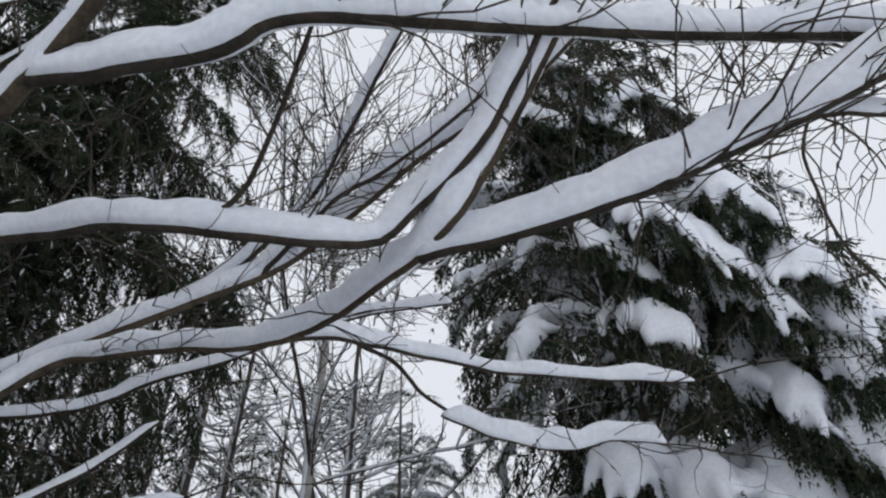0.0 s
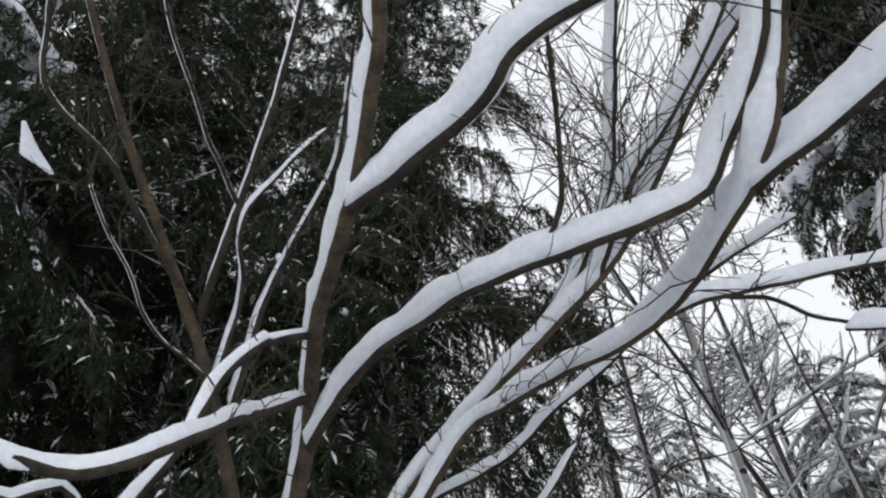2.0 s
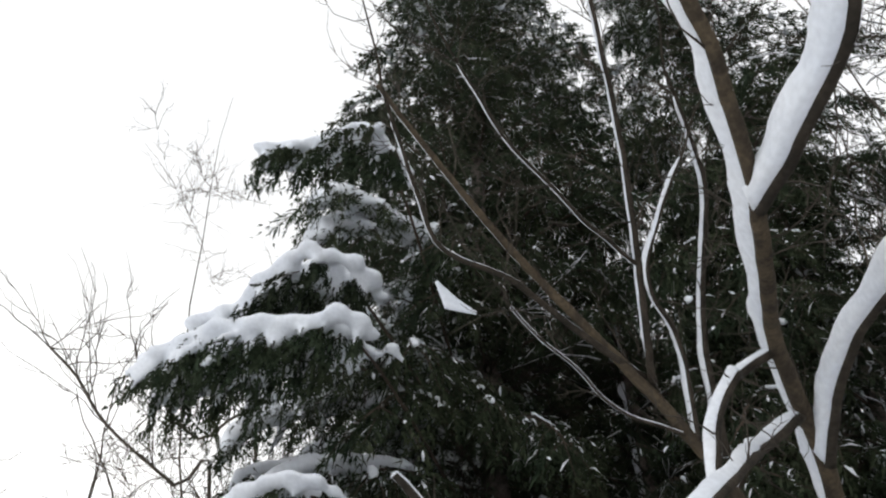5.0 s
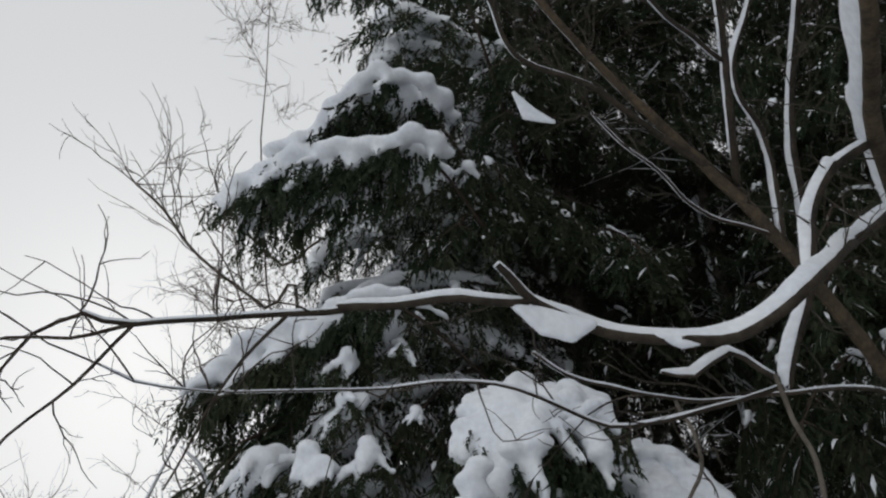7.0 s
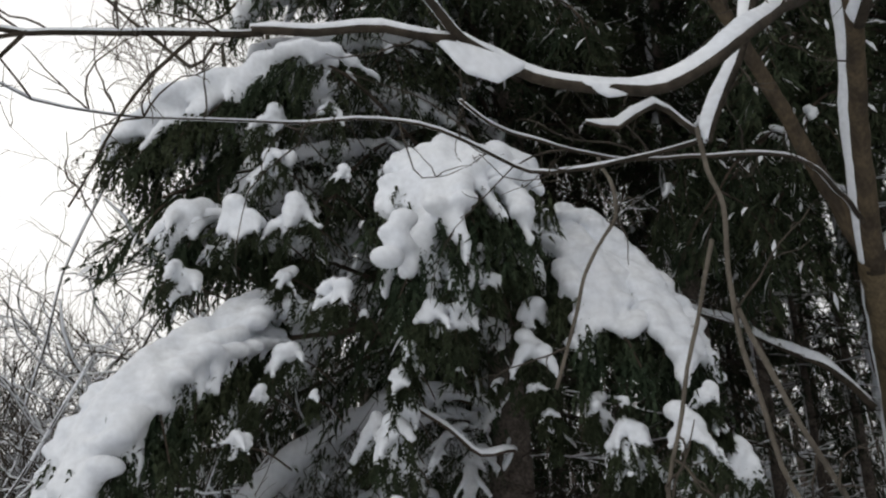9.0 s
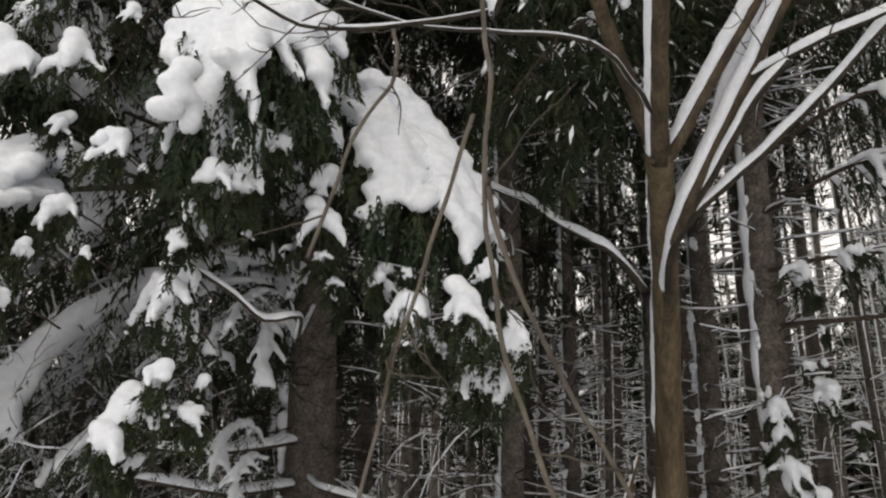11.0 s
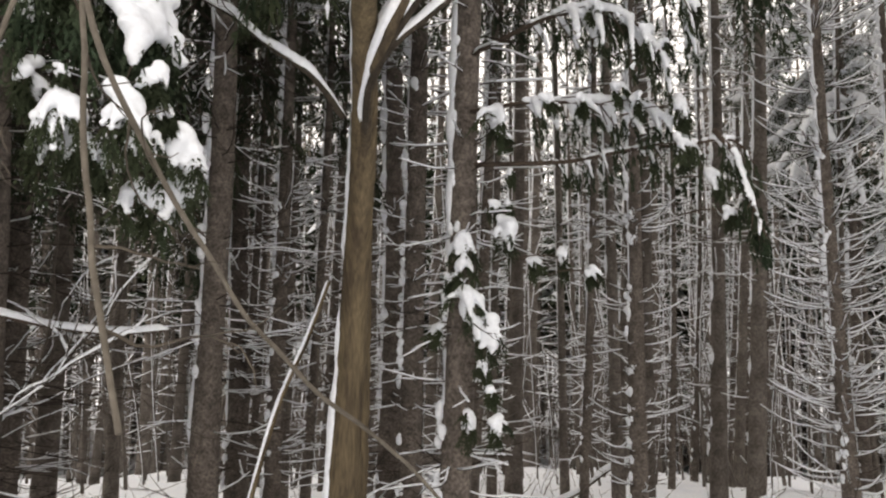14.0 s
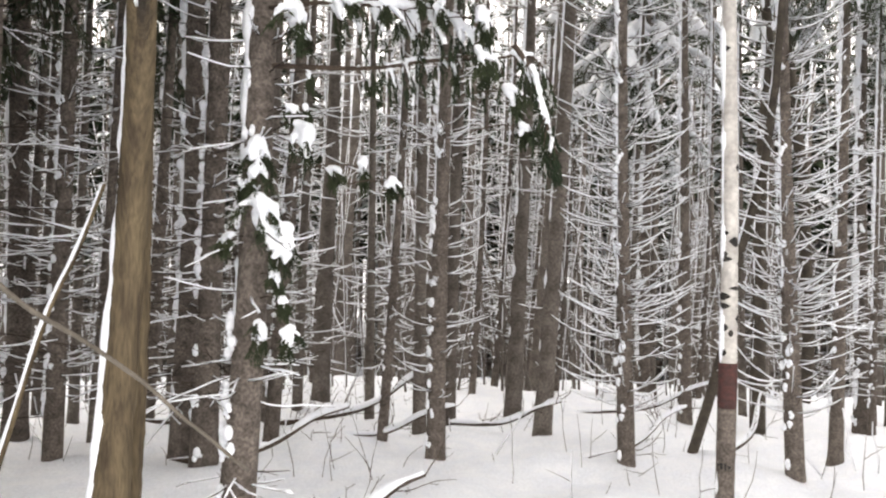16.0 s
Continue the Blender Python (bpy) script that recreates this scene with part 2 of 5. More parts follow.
def limb(points, r0, r1, snow=0.0, twigs=0, name="limb", mat=None, size=0.45, gaps=0.0, fine=0.0038, width=1.25, lump=0.38, label="", sink=0.42, grow=1.0):
    p = spline(points, 0.05) - np.array(NEAR.location)
    k = len(p)
    p = p + np.array([[0.006 * noise.noise((i * 0.35, a * 7.0, r0 * 900)) for a in range(3)] for i in range(k)])
    r = taper(k, r0, r1, 0.8) * (1.0 if snow < 0.04 or name != "limb" else 0.8)
    _, up, _, level = sides(p)
    p = p - up * (sink * snow * level * taper(k, grow, 1.0, 0.7))[:, None]
    wood = Shape()
    tube(wood, p, r, 10 if r0 > 0.012 else 6, 0.05, rng_near)
    if name == "limb" and 0.004 < r1 <= 0.009 and size > 0.3 and twigs:
        end = crooked(p[-1], p[-1] - p[-3] + Z * 0.03, 0.9, 12, 0.12, rng_near)
        tube(wood, end, taper(13, r[-1], 0.0012), 5)
        add_twigs(wood, wood, end, 7, 0.5, rng_near, 0.003, 0.4, 0.1, 3)
    ob = part(name, wood, mat or (BARK if name == "trunk" else HALF_SHADED if r0 > 0.034 else SHADED_LIMB), NEAR, label)
    if snow:
        s = Shape()
        snow_on(s, p, r, snow, rng_near, 12, width, gaps, lump, grow=grow)
        part("snow", s, SNOW, ob, "thick soft snow lying along the limb")
    if twigs:
        s, w = Shape(), Shape()
        add_twigs(s, w, p, max(1, int(twigs * (0.75 if twigs > 20 else 1.5))), size * 1.35, rng_near, fine, fork=4 if size > 0.4 else 2)
        part("fine_growth", s, TWIG, ob, "thin dark bare twigs", kind="stuff")
        if w.n:
            part("twig_snow", w, SNOW, ob, kind="stuff")
    return p


limb([(-1.52, 3.86, -0.25), (-1.51, 3.92, 0.5), (-1.50, 3.99, 1.12), (-1.46, 3.97, 1.78), (-1.37, 3.80, 2.46), (-1.26, 3.50, 2.82), (-1.16, 3.18, 3.06)],
     0.092, 0.054, 0.04, 0, "trunk", gaps=0.06, width=0.5, sink=0, label="smooth olive-brown trunk with snow on its weather side")
limb([(-1.490, 4.08, -0.25), (-1.490, 4.080, 0.497), (-1.476, 4.080, 0.962), (-1.468, 4.080, 1.475), (-1.458, 4.050, 1.987), (-1.423, 3.950, 2.426)], 0.06, 0.05, 0.0, 0, "stem", BARK, label="darker brown second stem grown close to the trunk")
limb([(-1.17, 3.20, 3.02), (-1.00, 2.79, 3.43), (-0.86, 2.46, 3.62), (-0.74, 2.04, 3.76), (-0.59, 1.66, 3.66), (-0.45, 1.33, 3.59), (-0.37, 1.12, 3.61), (-0.29, 0.87, 3.66), (-0.25, 0.65, 3.74)],
     0.05, 0.022, 0.085, 20, sink=0.1, grow=0.6, width=0.8)
limb([(-0.46, 1.35, 3.60), (-0.33, 1.23, 3.54), (-0.22, 1.13, 3.51), (-0.06, 1.00, 3.50), (0.01, 0.91, 3.53), (0.16, 0.84, 3.55), (0.54, 0.70, 3.58), (0.95, 0.52, 3.58), (1.42, 0.32, 3.62), (1.9, 0.15, 3.70)],
     0.024, 0.012, 0.095, 60, size=0.7)
limb([(-0.86, 2.47, 3.61), (-0.69, 2.24, 3.67), (-0.49, 2.00, 3.64), (-0.32, 1.80, 3.55), (-0.12, 1.53, 3.39), (0.15, 1.36, 3.30), (0.40, 1.27, 3.30), (0.49, 1.18, 3.35), (0.58, 0.91, 3.44), (0.62, 0.58, 3.65)],
     0.027, 0.012, 0.068, 36, size=0.6)
limb([(-1.368, 3.80, 2.46), (-1.27, 3.56, 2.70), (-1.08, 3.33, 2.93), (-0.78, 3.20, 3.34), (-0.32, 2.93, 3.88), (-0.08, 2.70, 3.88), (0.16, 2.40, 3.77), (0.35, 2.14, 3.64), (0.48, 1.81, 3.52), (0.56, 1.20, 3.31), (0.62, 0.96, 3.42), (0.66, 0.62, 3.65)],
     0.036, 0.011, 0.09, 40, grow=0.2, size=0.6)
limb([(0.55, 1.24, 3.31), (0.73, 1.07, 3.31), (0.95, 0.84, 3.33), (1.14, 0.60, 3.37), (1.32, 0.37, 3.43), (1.55, 0.12, 3.58)], 0.018, 0.009, 0.11, 50, size=0.7)
limb([(0.03, 1.45, 3.33), (0.10, 1.30, 3.34), (0.11, 1.24, 3.37), (0.12, 1.13, 3.45), (0.12, 1.0, 3.53), (0.12, 0.88, 3.60)], 0.009, 0.006, 0.0, 8, size=0.3)
limb([(1.45, 0.20, 3.55), (1.72, 0.55, 4.05), (1.90, 0.84, 4.14), (1.96, 0.92, 4.07), (2.08, 1.01, 3.91), (2.26, 1.07, 3.85), (2.6, 1.15, 3.7)], 0.008, 0.006, 0.0, 16, size=0.7, mat=TWIG)
limb([(1.10, 0.65, 3.36), (1.28, 0.52, 3.42), (1.45, 0.45, 3.44), (1.80, 0.32, 3.55)], 0.011, 0.006, 0.06, 30, size=0.7)
limb([(0.90, 0.90, 3.31), (1.02, 0.80, 3.31), (1.08, 0.66, 3.32)], 0.009, 0.005, 0.035, 4)
limb([(-1.17, 3.22, 3.02), (-1.06, 3.18, 3.14), (-0.74, 3.13, 3.57), (-0.42, 3.08, 3.97), (0.05, 2.74, 4.19), (0.37, 2.48, 4.31), (0.55, 2.29, 4.42), (0.81, 1.77, 4.56), (1.05, 1.30, 4.61), (1.2, 0.9, 4.75)],
     0.036, 0.011, 0.105, 60, grow=0.22, size=0.8)
limb([(-1.355, 3.765, 2.50), (-1.23, 3.48, 2.74), (-0.93, 3.27, 3.03), (-0.76, 3.17, 3.2), (-0.62, 3.09, 3.28)], 0.017, 0.013, 0.03, 1)
limb([(-1.28, 3.56, 2.72), (-1.12, 3.41, 2.84), (-0.80, 3.32, 3.02), (-0.5, 3.3, 3.25), (-0.22, 3.25, 3.48), (0.0, 3.2, 3.68), (0.2, 3.1, 3.9)], 0.014, 0.006, 0.03, 6)
limb([(-0.80, 3.20, 3.31), (-0.52, 3.15, 3.36), (-0.2, 3.15, 3.42), (0.08, 3.05, 3.42), (0.36, 3.0, 3.52)], 0.011, 0.005, 0.032, 6)
limb([(-0.06, 2.84, 4.17), (0.21, 2.64, 4.32), (0.38, 2.34, 4.43), (0.47, 2.09, 4.49), (0.55, 1.59, 4.80), (0.60, 1.2, 5.0)], 0.02, 0.009, 0.055, 60, size=0.9)
limb([(0.37, 2.50, 4.31), (0.54, 2.01, 4.41), (0.67, 1.78, 4.41), (0.87, 1.35, 4.48), (1.0, 0.9, 4.6)], 0.018, 0.008, 0.07, 60, size=0.9)
limb([(0.36, 2.12, 3.64), (0.54, 2.03, 3.66), (0.75, 2.00, 3.67), (1.10, 1.98, 3.69), (1.29, 1.97, 3.71), (1.70, 1.83, 3.71), (1.96, 1.73, 3.72)], 0.014, 0.006, 0.055, 12)
limb([(0.50, 2.06, 3.66), (0.70, 2.11, 3.74), (0.94, 2.24, 3.81), (1.12, 2.40, 3.85), (1.29, 2.50, 3.88)], 0.010, 0.008, 0.0, 3)
limb([(1.27, 2.49, 3.87), (1.53, 2.48, 3.83), (1.83, 2.42, 3.82), (2.01, 2.32, 3.86), (2.23, 2.21, 3.83)], 0.008, 0.005, 0.095, 6)
limb([(-1.24, 3.44, 2.84), (-1.05, 3.38, 3.04), (-0.66, 3.30, 3.71), (-0.13, 3.28, 4.00), (0.13, 3.15, 4.15), (0.37, 3.04, 4.25), (0.88, 2.74, 4.48), (1.33, 2.47, 4.54)], 0.022, 0.007, 0.05, 16)
limb([(-1.17, 3.20, 3.05), (-1.24, 3.04, 3.41), (-1.32, 2.51, 4.01), (-1.45, 2.14, 4.44), (-1.56, 1.72, 4.80), (-1.59, 1.29, 5.05), (-1.60, 0.83, 5.31)], 0.04, 0.012, 0.018, 22, width=0.8, gaps=0.2)
limb([(-1.37, 2.33, 4.28), (-1.49, 2.01, 4.45), (-1.57, 1.68, 4.57), (-1.71, 1.39, 4.65), (-1.65, 1.15, 4.84), (-1.55, 0.89, 5.03)], 0.018, 0.008, 0.02, 10, gaps=0.15)
limb([(-1.36, 2.36, 4.26), (-1.19, 2.10, 4.38), (-1.06, 1.91, 4.50), (-0.86, 1.61, 4.74), (-0.70, 1.32, 4.91), (-0.55, 1.05, 5.1)], 0.018, 0.008, 0.02, 10, gaps=0.15)
limb([(-1.25, 2.62, 3.95), (-1.12, 2.49, 4.48), (-0.92, 2.31, 4.76), (-0.73, 2.11, 4.94), (-0.60, 1.80, 5.2)], 0.018, 0.008, 0.03, 10)
limb([(-1.31, 2.50, 4.02), (-1.47, 2.21, 4.08), (-1.48, 1.96, 4.15), (-1.52, 1.75, 4.22), (-1.51, 1.60, 4.25)], 0.008, 0.004, 0.006, 4)
limb([(-1.08, 1.95, 4.47), (-1.13, 1.70, 4.55), (-1.15, 1.43, 4.64), (-1.17, 1.21, 4.73), (-1.12, 0.88, 4.86)], 0.010, 0.005, 0.02, 8)
limb([(-1.31, 2.52, 3.98), (-1.18, 2.34, 4.38), (-1.14, 2.12, 4.58), (-0.95, 2.03, 4.82), (-0.73, 1.92, 4.94)], 0.012, 0.006, 0.03, 8)
# the long low branch with its upturned stub, and the drooping one beside it
limb([(-0.82, 2.30, 3.70), (-0.91, 2.06, 3.46), (-0.87, 1.75, 3.19), (-0.89, 1.49, 2.93), (-0.99, 1.41, 2.83), (-1.08, 1.36, 2.80), (-1.22, 1.18, 2.79), (-1.25, 1.02, 2.77), (-1.255, 0.89, 2.76)],
     0.018, 0.011, 0.036, 5, size=0.25, fine=0.0025, lump=0.6)
limb([(-1.255, 0.90, 2.75), (-1.31, 0.76, 2.71), (-1.37, 0.64, 2.67), (-1.42, 0.54, 2.63)], 0.010, 0.008, 0.022, 1, size=0.2, fine=0.0025, lump=0.5)
limb([(-1.41, 0.56, 2.63), (-1.47, 0.43, 2.58), (-1.57, 0.23, 2.51), (-1.59, 0.14, 2.50)], 0.007, 0.004, 0.006, 5, size=0.25, fine=0.0025, gaps=0.4)
limb([(-1.25, 0.92, 2.755), (-1.245, 0.86, 2.77), (-1.24, 0.80, 2.785)], 0.012, 0.008, 0.022)
limb([(-1.59, 0.15, 2.50), (-1.62, 0.09, 2.44), (-1.64, 0.07, 2.37), (-1.66, 0.02, 2.28)], 0.004, 0.002, 0, 2, size=0.15, fine=0.002)
limb([(-1.57, 0.24, 2.515), (-1.59, 0.14, 2.44), (-1.60, 0.05, 2.40), (-1.63, -0.02, 2.34)], 0.004, 0.002, 0, 3, size=0.15, fine=0.002)
limb([(-1.57, 0.23, 2.51), (-1.62, 0.18, 2.38), (-1.64, 0.12, 2.27), (-1.67, 0.09, 2.18)], 0.004, 0.002, 0, 3, size=0.15, fine=0.002)
limb([(-1.46, 0.46, 2.585), (-1.50, 0.41, 2.48), (-1.53, 0.39, 2.41), (-1.57, 0.38, 2.32), (-1.59, 0.37, 2.25)], 0.004, 0.002, 0, 3, size=0.15, fine=0.002)
limb([(-0.74, 2.05, 3.77), (-0.86, 1.94, 3.66), (-0.84, 1.83, 3.55), (-0.90, 1.74, 3.38), (-0.92, 1.67, 3.18), (-0.97, 1.65, 3.02), (-1.03, 1.61, 2.87), (-1.05, 1.56, 2.74)], 0.015, 0.009, 0.026, 4, size=0.25)
limb([(-1.05, 1.57, 2.75), (-1.20, 1.41, 2.67), (-1.31, 1.21, 2.60), (-1.40, 0.95, 2.63), (-1.56, 0.66, 2.56), (-1.68, 0.35, 2.48), (-1.69, 0.23, 2.48)], 0.0066, 0.001, 0.005, 12, size=0.3, fine=0.0025, gaps=0.45)
limb([(-1.06, 1.55, 2.76), (-1.11, 1.44, 2.81), (-1.19, 1.40, 2.77), (-1.24, 1.34, 2.77)], 0.008, 0.004, 0.028)
limb([(-1.12, 3.05, 3.16), (-1.12, 2.45, 3.15), (-1.30, 2.07, 3.06), (-1.42, 1.80, 2.97), (-1.51, 1.38, 2.89), (-1.52, 1.20, 2.90)], 0.010, 0.004, 0.008, 6, gaps=0.4)
limb([(-1.05, 1.52, 2.75), (-1.02, 1.48, 2.60), (-0.96, 1.39, 2.42), (-0.96, 1.36, 2.24), (-0.89, 1.29, 1.90), (-0.73, 1.13, 1.65), (-0.64, 1.06, 1.50)], 0.0065, 0.004, 0, 3, mat=GREY_TWIG, size=0.25, fine=0.003)
limb([(-0.96, 1.37, 2.23), (-0.876, 1.282, 2.037), (-0.817, 1.467, 1.772), (-0.737, 1.692, 1.549), (-0.619, 1.937, 1.375), (-0.469, 2.259, 1.108)], 0.0055, 0.004, 0, 2, mat=GREY_TWIG, size=0.2, fine=0.003)
limb([(-0.98, 1.35, 2.36), (-1.04, 1.29, 2.06), (-1.05, 1.20, 1.83), (-1.04, 1.10, 1.55)], 0.005, 0.003, 0, 3, mat=GREY_TWIG, size=0.2, fine=0.003)
limb([(-1.45, 1.72, 2.95), (-1.26, 1.48, 2.60), (-1.28, 1.38, 2.42), (-1.33, 1.30, 2.12)], 0.006, 0.004, 0, 3, mat=GREY_TWIG, size=0.2, fine=0.003)
limb([(-1.40, 3.64, 2.62), (-1.54, 3.54, 2.81), (-1.78, 3.54, 2.99), (-2.01, 3.58, 3.18), (-2.48, 3.67, 3.44)], 0.016, 0.007, 0.035, 6)

def flap(points, thick, label):
    """A thin web of snow that hangs under a branch between its twigs."""
    s = Shape()
    pts = np.array(points)
    c = pts.mean(0)
    for a, b in zip(pts, np.roll(pts, -1, 0)):
        n = max(4, int(np.linalg.norm(a - b) / (thick * 0.7)))
        for i in range(n + 1):
            for j in range(n + 1 - i):
                u, v = i / n, j / n
                blob(s, c + (a - c) * u + (b - c) * v, (thick, thick, thick))
    ob = thing("hanging_snow", label, "snow")
    part("web", melted(s, "web", SNOW, thick * 0.7), None, ob)


WEB = "thin web of snow caught under a branch"
flap([(-1.27, 0.87, 2.735), (-1.25, 0.94, 2.685), (-1.22, 1.0, 2.68), (-1.2, 1.05, 2.735), (-1.24, 0.96, 2.74)], 0.011, WEB)
flap([(-1.17, 1.24, 2.785), (-1.14, 1.29, 2.765), (-1.09, 1.35, 2.785)], 0.009, WEB)
flap([(-1.809, 1.467, 4.556), (-1.839, 1.559, 4.488), (-1.761, 1.662, 4.474), (-1.791, 1.569, 4.511)], 0.011, WEB)

SAP = thing("leaning_sapling", "thin leaning stem coated with snow beside the forked tree", "sapling", (-2.3, 3.95, 0))
p = spline([(-2.35, 3.92, -0.25), (-2.11, 4.00, 0.46), (-1.91, 4.10, 1.28), (-1.77, 4.12, 1.62), (-1.63, 4.06, 1.92)], 0.06) - np.array(SAP.location)
s = Shape(); tube(s, p, taper(len(p), 0.018, 0.009), 7); stem = part("stem", s, BARK, SAP)
s = Shape(); snow_on(s, p, 0.013, 0.009, rng_near, 8, gaps=0.3, lump=0.8); part("snow", s, SNOW, stem)


# ---- spruces ----
def needles(shape, starts, ways, lengths, rng, stations=6, size=0.035, width=0.008):
    """Brushes of needles along short hanging sprigs."""
    m = len(starts)
    if not m:
        return
    starts, ways, lengths = np.array(starts), np.array(ways), np.array(lengths)
    ways = ways / np.linalg.norm(ways, axis=1, keepdims=True)
    k = stations * 3
    u = np.repeat(np.linspace(0.05, 1, stations), 3)[None, :, None]
    base = starts[:, None] + ways[:, None] * lengths[:, None, None] * u
    out = rng.normal(0, 1, (m, k, 3))
    out -= (out * ways[:, None]).sum(-1, keepdims=True) * ways[:, None]
    out /= np.linalg.norm(out, axis=-1, keepdims=True) + 1e-6
    tip = base + (out * 0.5 + ways[:, None] * 0.85) * size * rng.uniform(0.7, 1.2, (m, k, 1))
    across = np.cross(out, ways[:, None]) * width
    verts = np.stack([base - across, base + across, tip], 2).reshape(-1, 3)
    shape.add(verts, np.arange(len(verts)).reshape(-1, 3))


def fringe(green, dust, q, tq, wide, rng, flecks):
    """Narrow needle sprigs on both sides of a spray, some with a fleck of snow on top."""
    m = 20
    j = rng.integers(0, len(q) - 1, m)
    u = rng.random((m, 1))
    root = q[j] * (1 - u) + q[j + 1] * u
    side = across(tq[j], np.tile(Z, (m, 1)))
    side /= np.sqrt((side * side).sum(1))[:, None] + 1e-6
    way = tq[j] * rng.uniform(0.3, 0.9, (m, 1)) + side * rng.choice((-1.0, 1.0), (m, 1)) * rng.uniform(0.4, 1.0, (m, 1)) - Z * rng.uniform(0.1, 0.8, (m, 1))
    way /= np.sqrt((way * way).sum(1))[:, None]
    size = wide * rng.uniform(1.6, 3.6, (m, 1))
    flat = across(way, rng.normal(0, 0.45, (m, 3)) + Z)
    flat *= wide * 0.15 / (np.sqrt((flat * flat).sum(1))[:, None] + 1e-6)
    mid = root + way * size * 0.55
    tip = root + way * size - Z * size * 0.2
    green.add(np.stack([root, mid - flat, tip, mid + flat], 1), np.arange(m * 4).reshape(-1, 4))
    on = rng.random(m) < flecks
    if on.any():
        r, t, c, f = root[on], tip[on], mid[on], flat[on] * 1.5
        top = c + Z * wide * 0.25
        k = int(on.sum())
        base = np.arange(k)[:, None] * 5
        dust.add(np.stack([r, c - f, t * 0.8 + c * 0.2, c + f, top], 1), np.concatenate([base + np.array(x) for x in ((0, 1, 4), (1, 2, 4), (2, 3, 4), (3, 0, 4))]))


def bough(axis, spread, rng, sprays=9, snow=1.0, unit=1.0, sprigs=5, bare=0.25, stations=5, ridge=1.0, cut=0.04, fat=1.0, pad=0.0, flecks=0.0):
    """One drooping spruce bough: wood, needles, and lumps of snow on it."""
    wood, green, white, dust = Shape(), Shape(), Shape(), Shape()
    p = spline(axis, 0.06 * unit)
    t = tangents(p)
    k = len(p)
    thin = p[::3] if unit < 1 else p
    tube(wood, thin, taper(len(thin), 0.014 * unit, 0.004 * unit), 4)
    st, wy, ln = [], [], []
    for i in range(sprays):
        f = (i + 0.7) / sprays
        a = min(k - 1, int(f * (k - 1)))
        side = np.cross(t[a], Z)
        side /= np.linalg.norm(side) + 1e-6
        for sign in (-1, 1, 0) if i == sprays - 1 else (-1, 1):
            size = spread * (0.45 + 0.9 * math.sin(min(1.0, f * 1.1) * 2.6)) * rng.uniform(0.55, 1.2)
            way = t[a] * rng.uniform(0.5, 0.9) + side * sign * rng.uniform(0.7, 1.0) - Z * rng.uniform(0.05, 0.35)
            q = crooked(p[a], way, size, 5, 0.08, rng, droop=0.2)
            tq = tangents(q)
            tube(wood, q[[0, 2, 5]], taper(3, 0.006 * unit, 0.002 * unit), 3)
            for j in range(1, 6):
                for _ in range(sprigs):
                    st.append(q[j] + rng.normal(0, 0.02, 3) * unit)
                    wy.append(tq[j] * rng.uniform(-0.1, 0.8) + rng.normal(0, 0.3, 3) - Z * rng.uniform(0.3, 1.3))
                    ln.append(rng.uniform(0.06, 0.17) * unit)
            if pad:
                fringe(green, dust, q, tq, pad * unit, rng, flecks)
            if rng.random() > bare:
                deep = snow * unit * rng.uniform(0.6, 1.3)
                reach = int(rng.integers(3, 7))
                for j in range(0, reach):
                    r = cut * deep * (1.05 - 0.11 * j) * rng.uniform(0.75, 1.3)
                    blob(white, q[min(j, 5)] + Z * r * 0.6, (r * 1.1, r * 1.1, r * 0.95))
                    if j < 5:
                        blob(white, (q[j] + q[j + 1]) / 2 + Z * r * 0.5, (r, r, r * 0.85))
                    if j > 1 and rng.random() < 0.55:
                        d = rng.normal(0, 0.03, 3) * unit
                        for g in range(int(rng.integers(1, 4))):
                            e = r * (0.75 - 0.13 * g)
                            blob(white, q[min(j, 5)] + d - Z * r * 0.75 * (g + 0.6), (e, e, e * 1.1))
    if ridge:
        seed = rng.uniform(0, 60)
        for a in range(1, k):
            f = a / (k - 1)
            r = cut * 1.25 * ridge * snow * unit * (0.5 + 0.7 * math.sin(f * 2.8)) * rng.uniform(0.8, 1.25)
            if noise.noise((seed, a * 0.45 , 0)) < -0.28:
                continue
            blob(white, p[a] + Z * r * 0.6, (r * 1.25, r * 1.25, r * 0.95))
    large = 1.0 if stations > 3 else 1.18 if stations == 3 else 1.6
    needles(green, st, wy, ln, rng, stations, 0.04 * unit * large, 0.0062 * unit * large * fat)
    return wood, green, white, dust


